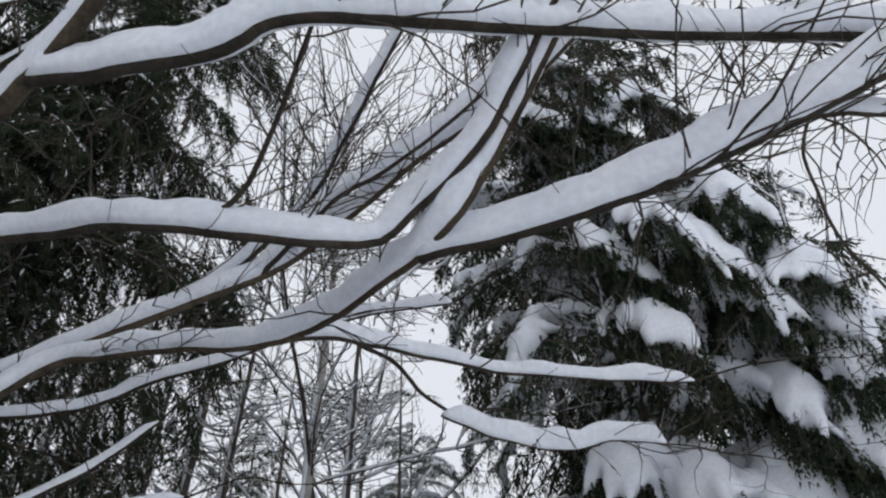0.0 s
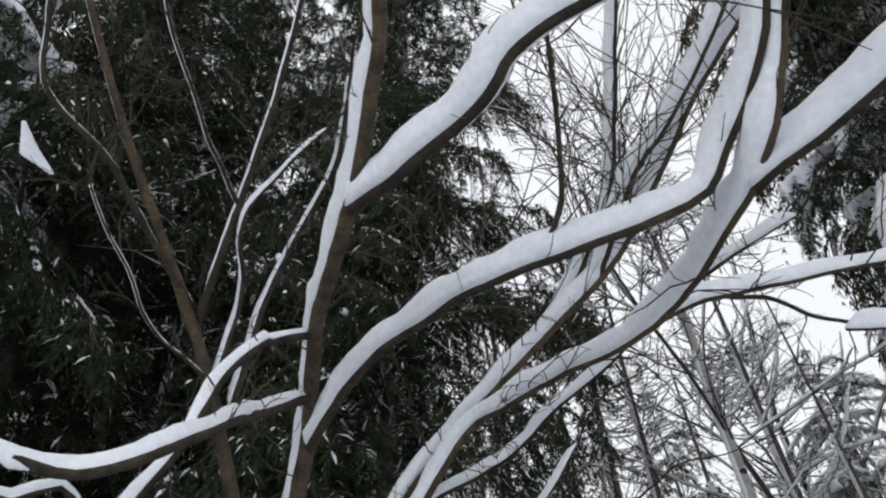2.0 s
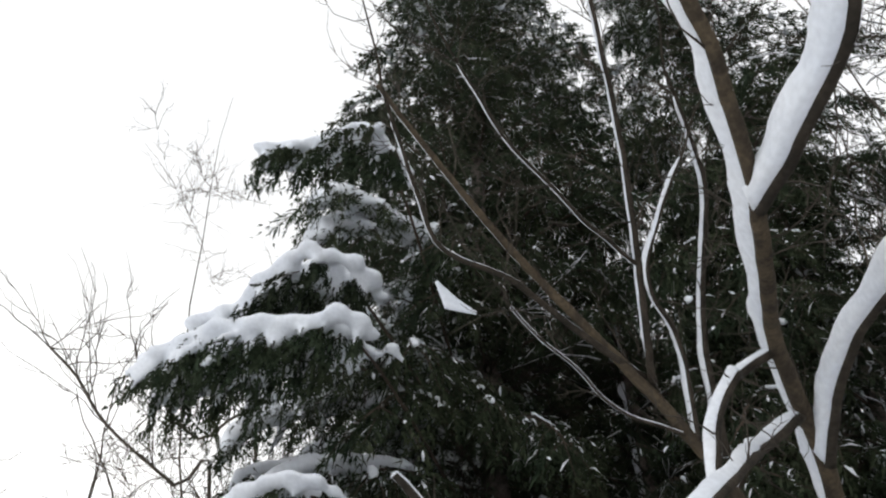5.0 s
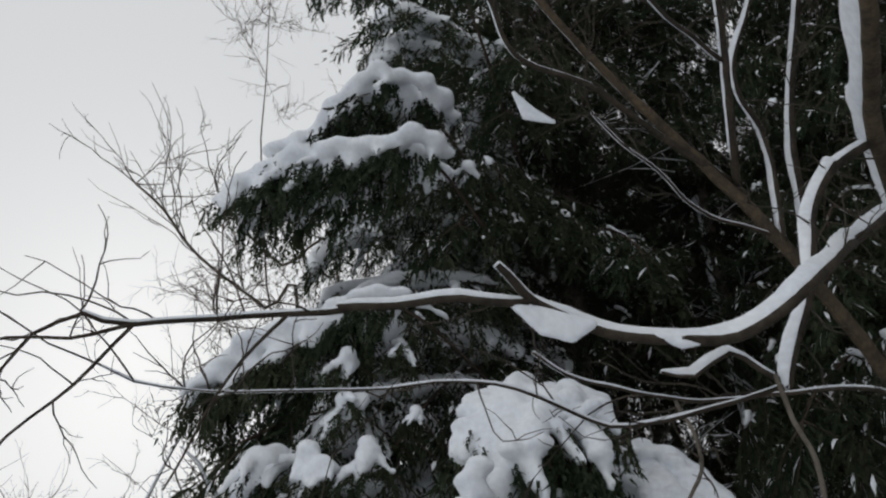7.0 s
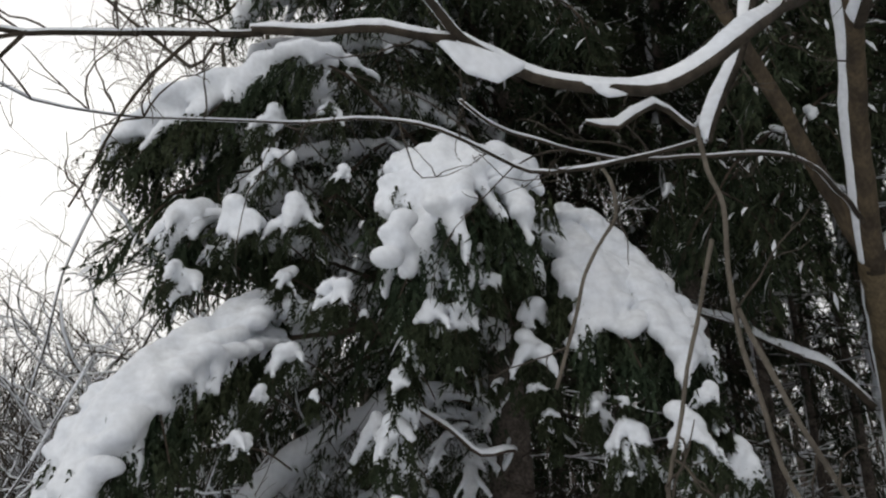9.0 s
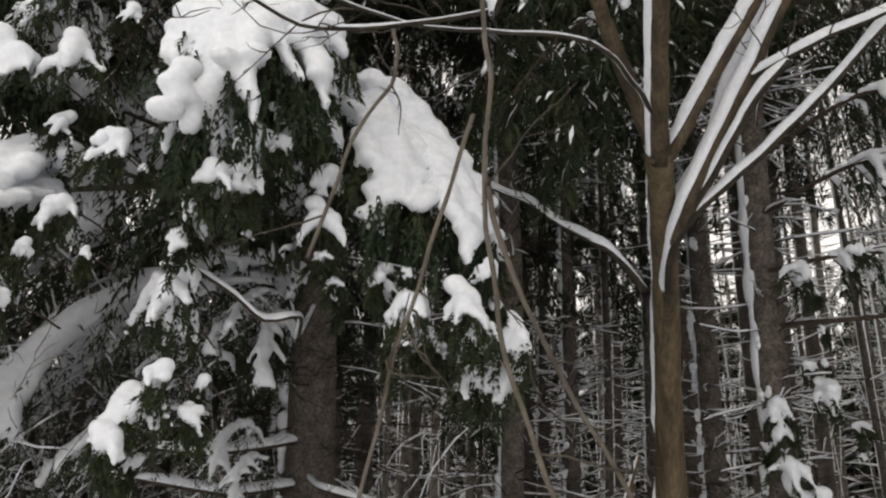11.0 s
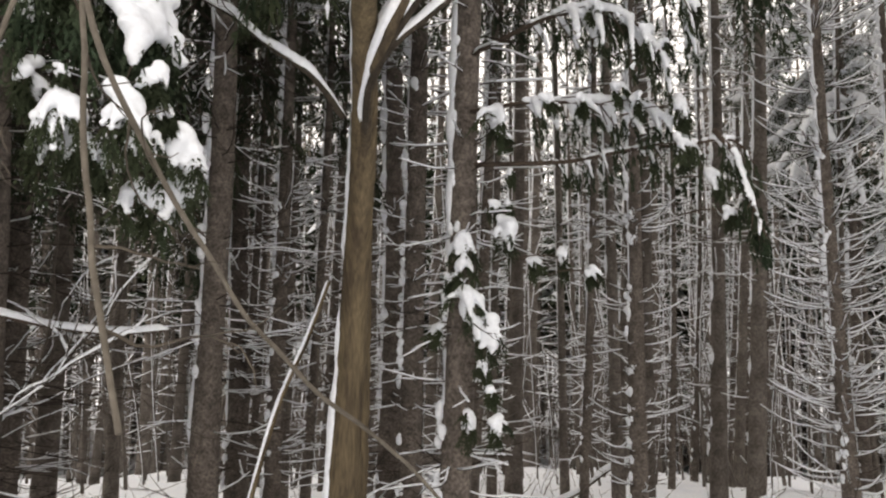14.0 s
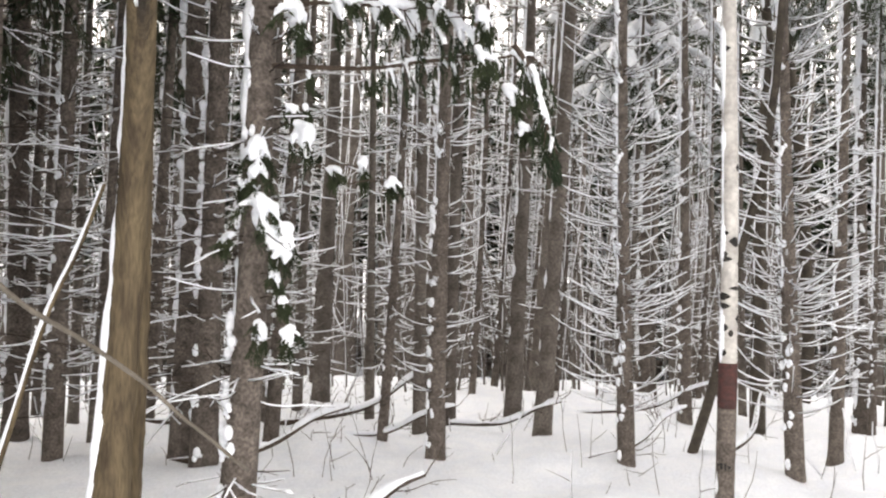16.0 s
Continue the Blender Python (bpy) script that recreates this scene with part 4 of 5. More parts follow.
small_spray(11, [(-1.05, 4.66, 3.25), (-0.6, 4.55, 3.38), (-0.30, 4.47, 3.36), (-0.12, 4.42, 3.25), (0.03, 4.40, 3.02)], 0.2, 0.72)
small_spray(12, [(-1.0, 4.66, 3.6), (-0.5, 4.45, 3.72), (-0.2, 4.37, 3.64), (0.06, 4.34, 3.44), (0.15, 4.35, 3.12)], 0.2, 0.72)
small_spray(13, [(-1.06, 4.68, 2.62), (-0.53, 4.72, 2.62), (-0.19, 4.70, 2.66), (0.1, 4.66, 2.66), (0.34, 4.6, 2.66), (0.45, 4.58, 2.5)], 0.11, 0.42)
small_spray(14, [(0.25, 4.6, 2.72), (0.36, 4.58, 2.55), (0.42, 4.55, 2.3), (0.47, 4.53, 2.15)], 0.1, 0.6)


rng_tuft = np.random.default_rng(77)
LUMP = ("single drooping spruce tip holding a lump of snow", "drooping spruce tip with a few fingers of snow", "spread spruce tip under a fan of snow fingers")


def tuft(at, size, lobes, stem):
    """The tip of a spruce twig with snow lying on its drooping fingers; stem: the plan of the trunk that it grows towards."""
    rng = rng_tuft
    at, size = np.array(at), size * (1.45 if stem[0] < -2 else 1.1)
    ob = thing("spruce_spray", LUMP[min(lobes, 5) - 3], "spruce spray", at)
    back = np.array([stem[0] - at[0], stem[1] - at[1], 0])
    back /= np.linalg.norm(back)
    wood, green, white = Shape(), Shape(), Shape()
    reach = 0.12 + size * 2.5
    tube(wood, spline([back * reach - Z * 0.02, back * reach * 0.5 + Z * 0.01, Z * 0], 0.05), 0.004, 4)
    st, wy, ln = [], [], []
    ahead = math.atan2(-back[1], -back[0])
    for i in range(lobes + 1):
        a = ahead + rng.uniform(-1.9, 1.9)
        way = np.array([math.cos(a), math.sin(a), rng.uniform(-0.9, 0.2)])
        q = crooked(rng.normal(0, 0.2, 3) * size, way, size * rng.uniform(0.7, 1.7), 5, 0.14, rng, droop=rng.uniform(0.15, 0.6))
        tube(wood, q[[0, 2, 5]], taper(3, 0.003, 0.0015), 3)
        e = size * rng.uniform(0.2, 0.38)
        for j in range(int(rng.integers(4, 7))):
            r = e * (1 - 0.13 * j) * rng.uniform(0.8, 1.2)
            blob(white, q[j] + Z * r * 0.6 + rng.normal(0, 0.12, 3) * r, (r * 1.1, r * 1.1, r * 0.9))
        for j in range(1, 6):
            for _ in range(3):
                st.append(q[j] - Z * rng.uniform(0, 0.01))
                wy.append((q[j] - q[j - 1]) / size * 1.5 + rng.normal(0, 0.3, 3) - Z * 0.9)
                ln.append(rng.uniform(0.4, 1.0) * min(size, 0.09))
    needles(green, st, wy, ln, rng, 4, 0.025, 0.004)
    part("stalk", wood, DEAD_WOOD, ob)
    part("needles", green, NEEDLE, ob, smooth=False)
    part("snow", melted(white, "snow", SNOW, max(0.006, size * 0.1)), None, ob, kind="stuff")


tuft((-2.645, 1.690, 2.854), 0.065, 4, (-3.73, 4.05))
tuft((-2.815, 1.821, 3.518), 0.045, 3, (-3.73, 4.05))
tuft((-3.103, 1.612, 3.874), 0.076, 4, (-3.73, 4.05))
tuft((-2.931, 1.807, 3.925), 0.054, 3, (-3.73, 4.05))
tuft((-2.135, 1.881, 2.808), 0.064, 5, (-3.73, 4.05))
tuft((-2.066, 1.937, 2.817), 0.044, 4, (-3.73, 4.05))
tuft((-2.096, 2.153, 3.008), 0.095, 5, (-3.73, 4.05))
tuft((-2.059, 2.113, 3.113), 0.054, 4, (-3.73, 4.05))
tuft((-2.179, 1.775, 2.660), 0.065, 5, (-3.73, 4.05))
tuft((-2.117, 1.848, 2.641), 0.065, 5, (-3.73, 4.05))
tuft((-2.075, 2.173, 2.624), 0.070, 5, (-3.73, 4.05))
tuft((-2.064, 2.176, 2.481), 0.032, 3, (-3.73, 4.05))
tuft((-2.377, 1.833, 2.603), 0.041, 3, (-3.73, 4.05))
tuft((-2.397, 1.858, 2.510), 0.055, 4, (-3.73, 4.05))
tuft((-2.482, 1.957, 2.426), 0.067, 5, (-3.73, 4.05))
tuft((-2.790, 2.081, 2.419), 0.078, 5, (-3.73, 4.05))
tuft((-2.609, 2.085, 2.285), 0.057, 4, (-3.73, 4.05))
tuft((-2.865, 1.513, 2.281), 0.057, 4, (-3.73, 4.05))
tuft((-2.955, 1.727, 2.701), 0.069, 4, (-3.73, 4.05))
tuft((-1.918, 2.305, 2.418), 0.045, 4, (-3.73, 4.05))
tuft((-1.794, 2.322, 2.421), 0.030, 3, (-3.73, 4.05))
tuft((-1.796, 2.341, 2.318), 0.067, 5, (-3.73, 4.05))
tuft((-1.833, 2.343, 2.229), 0.071, 5, (-3.73, 4.05))
tuft((-1.758, 2.391, 2.216), 0.040, 3, (-3.73, 4.05))
tuft((-1.585, 2.438, 2.419), 0.044, 4, (-3.73, 4.05))
tuft((-1.607, 2.383, 2.295), 0.078, 5, (-3.73, 4.05))
tuft((-1.579, 2.418, 2.217), 0.050, 4, (-3.73, 4.05))
tuft((-1.580, 2.520, 2.345), 0.034, 3, (-3.73, 4.05))
tuft((-1.546, 2.565, 2.238), 0.069, 5, (-3.73, 4.05))
tuft((-2.041, 2.226, 2.394), 0.034, 3, (-3.73, 4.05))
tuft((-3.408, 1.454, 3.363), 0.106, 5, (-3.73, 4.05))
tuft((-3.131, 1.564, 3.303), 0.096, 5, (-3.73, 4.05))
tuft((-2.998, 1.732, 3.351), 0.091, 5, (-3.73, 4.05))
tuft((-3.118, 1.674, 3.626), 0.096, 5, (-3.73, 4.05))
tuft((-3.345, 1.518, 3.194), 0.052, 3, (-3.73, 4.05))
tuft((-3.027, 1.745, 3.064), 0.054, 4, (-3.73, 4.05))
tuft((-3.350, 1.428, 3.029), 0.090, 5, (-3.73, 4.05))
tuft((-2.116, 2.252, 2.812), 0.069, 5, (-3.73, 4.05))
tuft((-2.079, 2.419, 3.050), 0.051, 4, (-3.73, 4.05))
tuft((-2.770, 1.750, 2.477), 0.032, 3, (-3.73, 4.05))
tuft((-2.518, 1.744, 2.755), 0.025, 3, (-3.73, 4.05))
tuft((-2.960, 1.639, 2.510), 0.040, 3, (-3.73, 4.05))
tuft((-2.288, 2.233, 2.558), 0.030, 3, (-3.73, 4.05))
tuft((-2.390, 2.125, 2.596), 0.026, 3, (-3.73, 4.05))
tuft((-2.480, 1.902, 2.336), 0.073, 5, (-3.73, 4.05))
tuft((-2.366, 1.812, 2.051), 0.053, 4, (-3.73, 4.05))
tuft((-2.411, 1.773, 1.964), 0.075, 5, (-3.73, 4.05))
tuft((-2.326, 1.892, 1.913), 0.053, 4, (-3.73, 4.05))
tuft((-2.464, 1.718, 1.854), 0.068, 5, (-3.73, 4.05))
tuft((-2.466, 1.966, 2.592), 0.059, 4, (-3.73, 4.05))
tuft((-2.113, 2.233, 2.502), 0.036, 3, (-3.73, 4.05))
tuft((-2.089, 2.308, 2.364), 0.045, 4, (-3.73, 4.05))
tuft((-1.939, 2.350, 2.406), 0.048, 4, (-3.73, 4.05))
tuft((-1.819, 2.498, 2.212), 0.044, 4, (-3.73, 4.05))
tuft((-1.714, 2.595, 2.080), 0.052, 4, (-3.73, 4.05))
tuft((-1.601, 2.655, 2.109), 0.080, 5, (-3.73, 4.05))
tuft((-2.368, 1.974, 2.040), 0.039, 3, (-3.73, 4.05))
tuft((-2.566, 1.676, 2.820), 0.059, 4, (-3.73, 4.05))
tuft((-2.495, 1.857, 1.774), 0.043, 4, (-3.73, 4.05))
tuft((-0.889, 4.560, 2.838), 0.092, 4, (-1.12, 4.72))
tuft((-0.829, 4.560, 2.739), 0.049, 4, (-1.12, 4.72))
tuft((-0.810, 4.560, 2.558), 0.039, 3, (-1.12, 4.72))
tuft((-0.903, 4.560, 2.370), 0.042, 3, (-1.12, 4.72))
tuft((-0.821, 4.560, 2.377), 0.033, 3, (-1.12, 4.72))
tuft((-0.833, 4.560, 2.237), 0.101, 5, (-1.12, 4.72))
tuft((-1.066, 4.560, 2.184), 0.084, 4, (-1.12, 4.72))
tuft((-1.063, 4.560, 2.053), 0.078, 4, (-1.12, 4.72))
tuft((-1.134, 4.560, 1.988), 0.045, 4, (-1.12, 4.72))
tuft((-1.035, 4.560, 1.844), 0.101, 5, (-1.12, 4.72))
tuft((-0.932, 4.560, 1.692), 0.095, 5, (-1.12, 4.72))
tuft((-1.201, 4.560, 1.701), 0.060, 4, (-1.12, 4.72))
tuft((-0.957, 4.560, 1.508), 0.047, 4, (-1.12, 4.72))
tuft((-0.925, 4.560, 1.387), 0.044, 4, (-1.12, 4.72))
tuft((-1.021, 4.560, 1.212), 0.066, 4, (-1.12, 4.72))
tuft((-0.890, 4.560, 1.209), 0.059, 4, (-1.12, 4.72))
tuft((-0.741, 5.000, 2.103), 0.059, 4, (-1.12, 4.72))
tuft((-0.580, 5.000, 2.121), 0.065, 4, (-1.12, 4.72))
tuft((-0.418, 5.000, 2.034), 0.048, 4, (-1.12, 4.72))
tuft((0.239, 4.600, 2.472), 0.066, 4, (-1.12, 4.72))
tuft((0.300, 4.600, 2.297), 0.047, 4, (-1.12, 4.72))
tuft((0.090, 4.600, 2.646), 0.078, 4, (-1.12, 4.72))
tuft((0.072, 4.600, 2.851), 0.067, 4, (-1.12, 4.72))
tuft((-0.180, 4.450, 3.707), 0.066, 4, (-1.12, 4.72))
tuft((-0.053, 4.450, 3.630), 0.072, 4, (-1.12, 4.72))
tuft((0.065, 4.450, 3.515), 0.078, 4, (-1.12, 4.72))
tuft((0.146, 4.450, 3.352), 0.064, 4, (-1.12, 4.72))
tuft((-0.352, 4.450, 3.385), 0.064, 4, (-1.12, 4.72))
tuft((-0.220, 4.450, 3.338), 0.076, 4, (-1.12, 4.72))
tuft((-0.099, 4.450, 3.235), 0.076, 4, (-1.12, 4.72))
tuft((-0.003, 4.450, 3.136), 0.056, 3, (-1.12, 4.72))
tuft((-0.237, 4.450, 2.947), 0.056, 3, (-1.12, 4.72))
tuft((-0.143, 4.450, 2.860), 0.061, 4, (-1.12, 4.72))
tuft((-0.429, 4.450, 2.899), 0.049, 3, (-1.12, 4.72))
tuft((-0.594, 4.450, 2.900), 0.056, 3, (-1.12, 4.72))
tuft((-0.859, 4.450, 2.816), 0.081, 4, (-1.12, 4.72))
tuft((0.076, 4.450, 2.816), 0.068, 4, (-1.12, 4.72))
tuft((0.074, 4.450, 2.619), 0.061, 4, (-1.12, 4.72))


def dead_branch(points, r, snow, label):
    ob = thing("dead_branch", label, "branch", points[0])
    p = spline(points, 0.05) - np.array(points[0])
    wood, w, tw = Shape(), Shape(), Shape()
    tube(wood, p, taper(len(p), r, r * 0.5), 6, 0.08, rng_near)
    b = part("wood", wood, DEAD_WOOD, ob)
    snow_on(w, p, r, snow, rng_near, 8, lump=0.7)
    part("snow", w, SNOW, b)
    add_twigs(tw, w, p, 5, 0.18, rng_near, 0.0025, 0.1, 0.2, 2)
    part("side_growth", tw, DEAD_WOOD, ob, kind="stuff")


DRY = "dry dead spruce branch with a strip of snow"
dead_branch([(-3.68, 4.0, 1.85), (-3.27, 3.66, 1.77), (-3.02, 3.76, 1.70), (-2.71, 3.86, 1.66), (-2.43, 3.93, 1.68)], 0.012, 0.025, DRY)
dead_branch([(-3.72, 3.95, 2.06), (-3.64, 3.43, 1.97), (-3.71, 3.19, 1.94), (-3.8, 2.9, 1.95)], 0.016, 0.045, DRY)
dead_branch([(-3.72, 3.95, 1.80), (-3.65, 3.43, 1.74), (-3.71, 3.22, 1.75), (-3.85, 2.9, 1.80)], 0.016, 0.045, DRY)
dead_branch([(-3.66, 3.95, 2.9), (-2.9, 3.0, 2.45), (-2.3, 2.34, 2.33), (-2.36, 2.22, 2.30), (-2.42, 2.12, 2.38), (-2.5, 2.0, 2.46)], 0.012, 0.014, DRY)


# ---- the forest behind: spruce poles, saplings, a birch ----
def pole_kind(seed, tall, r, dead, length, lift, crown, fork=2, steps=4, snow=0.011, wobble=0.09, cover=0.7, twig=0.0055, bark=None):
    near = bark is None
    rng = np.random.default_rng(seed)
    tree = thing("forest_spruce", "thin spruce pole with snow-lined dead twigs", "spruce", group="trees of the forest")
    zs = np.linspace(-0.4, tall, 26)
    bend = rng.uniform(-0.15, 0.15, 2)
    p = np.stack([bend[0] * np.sin(zs / tall * 3), bend[1] * np.sin(zs / tall * 2.5), zs], 1)

    def line(z):
        return np.array([np.interp(z, zs, p[:, 0]), np.interp(z, zs, p[:, 1]), z])

    s = Shape()
    tube(s, p, r * (1 - np.linspace(0, 1, 26) * 0.85) * (1 + 0.4 * np.exp(-np.linspace(0, 1, 26) * 40)), 9, 0.05, rng)
    trunk = part("trunk", s, bark or SPRUCE_BARK, tree)
    s = Shape()
    snow_on(s, spline(p[:20], 0.07), r * 0.95, r * 0.25, rng, 6, width=0.35, gaps=0.75, lump=1.3)
    if near:
        clumps(s, line, r, 60, rng)
    part("snow", s, SNOW, trunk)
    wood, white = Shape(), Shape()
    dead_twigs(wood, white, rng, 0.5, tall * 0.75, dead, length, twig, lift, r, line, snow, fork=fork, steps=steps, wobble=wobble, cover=cover)
    part("dead_growth", wood, DEAD_WOOD if near else HAZED_WOOD, tree, kind="stuff")
    part("twig_snow", white, SNOW, tree, kind="stuff")
    z = tall * 0.6
    green, cap = Shape(), Shape()
    while crown and z < tall:
        for _ in range(2):
            FAR[int(rng.integers(2))].press(green, cap, line(z), rng.uniform(0, 6.28), rng.uniform(-0.25, 0.15), crown * (1.25 - z / tall) * rng.uniform(0.8, 1.4) * 1.6)
        z += 0.8
    if crown:
        part("crown", green, NEEDLE, tree, kind="stuff", smooth=False)
        part("crown_snow", cap, SNOW, tree, kind="stuff")
    return tree


POLES = [pole_kind(61, 11, 0.085, 260, 0.42, 0.9, 0.8, fork=2, steps=5, snow=0.0075, twig=0.0045, wobble=0.06, cover=0.7), pole_kind(62, 10, 0.07, 210, 0.4, 0.7, 0.7, fork=2, snow=0.0075, twig=0.0045, wobble=0.07, cover=0.7), pole_kind(63, 12, 0.095, 240, 0.45, 0.5, 0.9, fork=2, steps=5, snow=0.0075, twig=0.0045, wobble=0.07, cover=0.7),
         pole_kind(64, 8.5, 0.05, 110, 0.35, 0.6, 0.0), pole_kind(65, 11, 0.08, 520, 0.7, 0.8, 0.0, 0, 6, 0.0085, 0.05, 0.85, 0.006),
         pole_kind(66, 12, 0.09, 130, 0.8, 0.7, 1.0, 1, 4, 0.011, 0.08, cover=0.38, bark=HAZED_BARK), pole_kind(67, 10, 0.07, 120, 0.7, 0.9, 0.0, 1, 4, 0.011, 0.08, cover=0.38, bark=HAZED_BARK), pole_kind(68, 8, 0.05, 90, 0.6, 0.6, 0.0, 1, 4, 0.011, 0.08, cover=0.38, bark=HAZED_BARK), pole_kind(69, 13, 0.1, 140, 0.9, 0.5, 1.0, 1, 4, 0.011, 0.08, cover=0.38, bark=HAZED_BARK)]
TALL = (11, 10, 12, 8.5, 11, 12, 10, 8, 13)
rng_f = np.random.default_rng(99)
taken = []


def stand(kind, x, y, first=False):
    way, far = math.degrees(math.atan2(x, y)), math.hypot(x, y)
    fit = min(1.0, 0.58 * far / (TALL[kind] - 1.0)) if 8 < way < 40 and far > 9.6 else 1.0
    m = Matrix.Translation((x, y, float(height(x, y)))) @ Euler((rng_f.normal(0, 0.015), rng_f.normal(0.01, 0.015), rng_f.uniform(-0.3, 0.3))).to_matrix().to_4x4() @ Matrix.Diagonal((*[rng_f.uniform(0.88, 1.12) * fit] * 3, 1))
    taken.append((x, y))
    if first:
        POLES[kind].matrix_basis = m
        return
    copy_thing(POLES[kind], m)


def column(px, far):
    """The plan of a trunk that stands far metres off in the direction of the last view, px of its half width to the right."""
    a = radians(1.49) - math.atan(px * math.tan(radians(28.7)))
    return 0.01 - far * math.sin(a), 0.43 + far * math.cos(a)


for n, (kind, px, far) in enumerate([
        (2, -0.53, 6.4), (1, -0.38, 7.4), (0, -0.01, 6.7), (3, -0.13, 7.2), (4, 0.42, 6.7), (3, -0.29, 12.0), (4, 0.80, 6.9), (1, 0.89, 8.0),
        (3, 0.07, 10.0), (3, 0.12, 11.5), (1, 0.16, 12.0), (3, 0.19, 12.6), (1, 0.23, 13.0), (3, 0.26, 12.0), (0, 0.55, 9.0), (3, 0.58, 11.0),
        (1, 0.97, 9.5), (1, -0.87, 6.8), (3, -0.95, 8.2), (1, -0.66, 8.4), (3, -0.78, 7.6), (3, -0.91, 9.4), (1, -0.72, 10.2)]):
    stand(kind, *column(px, far), first=n in (0, 1, 2, 3, 4))


def clear(x, y, gap):
    return all((x - a) ** 2 + (y - b) ** 2 > gap * gap for a, b in taken)


for kind, far in ((5, 24), (6, 22), (7, 20), (8, 26)):
    stand(kind, *column(rng_f.uniform(-0.6, -0.1), far), first=True)
for _ in range(26):
    a, d = radians(rng_f.uniform(-22, 5)), rng_f.uniform(15, 25)
    x, y = -d * math.sin(a), d * math.cos(a)
    if clear(x, y, 0.8):
        stand(5 if rng_f.random() < 0.5 else 8, x, y)
for _ in range(4000):
    if len(taken) > 290:
        break
    a, d = radians(rng_f.uniform(-58, 60)), 7.5 + 34 * rng_f.random() ** 1.3
    x, y = -d * math.sin(a), d * math.cos(a)
    gap = -32 < math.degrees(a) < -6
    if clear(x, y, 0.5 + d * 0.015) and not (gap and d < 10):
        stand(7 if gap and d < 19 else int(rng_f.integers(5, 9)), x, y)


def thicket():
    """Saplings and brush too many to count, white with snow."""
    ob = thing("forest_thicket", "dense thicket of snow-dusted saplings under the trees", "thicket")
    ob["kind"] = "stuff"
    wood, white = Shape(), Shape()
    for _ in range(800):
        a, d = radians(rng_f.uniform(-50, 60)), 11 + 22 * rng_f.random() ** 1.3
        x, y = -d * math.sin(a), d * math.cos(a)
        tall = rng_f.uniform(1.5, 6.0)
        p = crooked((x, y, float(height(x, y)) - 0.1), (rng_f.normal(0, 0.08), rng_f.normal(0, 0.08), 1), tall, 7, 0.05, rng_f)
        tube(wood, p, taper(8, rng_f.uniform(0.012, 0.03), 0.005), 4)
        snow_on(white, p, 0.013, 0.005, rng_f, 4, gaps=0.5)
        for _ in range(7):
            j = int(rng_f.integers(1, 7))
            q = crooked(p[j], (rng_f.normal(0, 1), rng_f.normal(0, 1), rng_f.uniform(-0.2, 0.5)), rng_f.uniform(0.25, 0.8), 4, 0.08, rng_f, droop=-0.1)
            tube(wood, q, taper(5, 0.008, 0.003), 3)
            if rng_f.random() < 0.5:
                snow_on(white, q, 0.007, 0.008, rng_f, 4)
    part("stems", wood, HAZED_WOOD, ob, kind="stuff")
    part("snow", white, SNOW, ob, kind="stuff")


thicket()


def far_kind(rng):
    """One far spruce: trunk, boughs and side growth of it, and the snow on them."""
    wood, green, white = Shape(), Shape(), Shape()
    tall = rng.uniform(11, 16)
    tube(wood, np.array([Z * 0, Z * tall]), np.array([0.1, 0.03]), 5)
    for i in range(9):
        f = 0.42 + 0.58 * (i + rng.random()) / 9
        reach = 1.9 * (1.12 - f)
        for _ in range(8):
            b = rng.uniform(0, 6.28)
            out = np.array([math.cos(b), math.sin(b), 0])
            wide = np.array([-out[1], out[0], 0]) * reach * 0.25
            c = Z * tall * f
            tip = c + out * reach * rng.uniform(0.7, 1.1) - Z * reach * rng.uniform(0.2, 0.6)
            mid = (c + tip) / 2 + Z * 0.12
            green.add([c, mid - wide, tip, mid + wide], [(0, 1, 2, 3)])
            if rng.random() < 0.55:
                up = Z * 0.07
                white.add([c + up, mid - wide * 0.7 + up, c * 0.15 + tip * 0.85 + up, mid + wide * 0.7 + up], [(0, 1, 2, 3)])
    for _ in range(36):
        c, b = Z * rng.uniform(0.3, tall * 0.75), rng.uniform(0, 6.28)
        q = crooked(c, (math.cos(b), math.sin(b), rng.uniform(-0.4, 0.1)), rng.uniform(0.6, 1.5), 2, 0.06, rng, droop=-0.18)
        tube(wood, q, taper(3, 0.015, 0.007), 3)
        if rng.random() < 0.6:
            tube(white, q + Z * 0.016, taper(3, 0.015, 0.007), 3)
    return [(np.concatenate(x.v), x.f) for x in (wood, green, white)]


def distant_wood():
    """The far edge of the forest, too far and too many to tell apart."""
    ob = thing("distant_forest", "distant belt of snowy spruces closing the view", "forest")
    ob["kind"] = "stuff"
    rng = np.random.default_rng(5)
    kinds = [far_kind(rng) for _ in range(8)]
    shapes = Shape(), Shape(), Shape()
    for n in range(1000):
        wide = n < 500
        a, d = radians(rng.uniform(-70, 57) if wide else rng.uniform(-34, 48)), rng.uniform(27, 58) if wide else rng.uniform(24, 46)
        base = np.array([-d * math.sin(a), d * math.cos(a), -2.5])
        b, k = rng.uniform(0, 6.28), rng.uniform(0.8, 1.1)
        turn = np.array([[math.cos(b), -math.sin(b), 0], [math.sin(b), math.cos(b), 0], [0, 0, 1]]) * k
        for shape, (v, f) in zip(shapes, kinds[int(rng.integers(8))]):
            shape.add(v @ turn.T + base, *f)
    part("trunks", shapes[0], HAZED_WOOD, ob, kind="stuff")
    part("crowns", shapes[1], NEEDLE, ob, kind="stuff", smooth=False)
    part("snow", shapes[2], SNOW, ob, kind="stuff")


distant_wood()


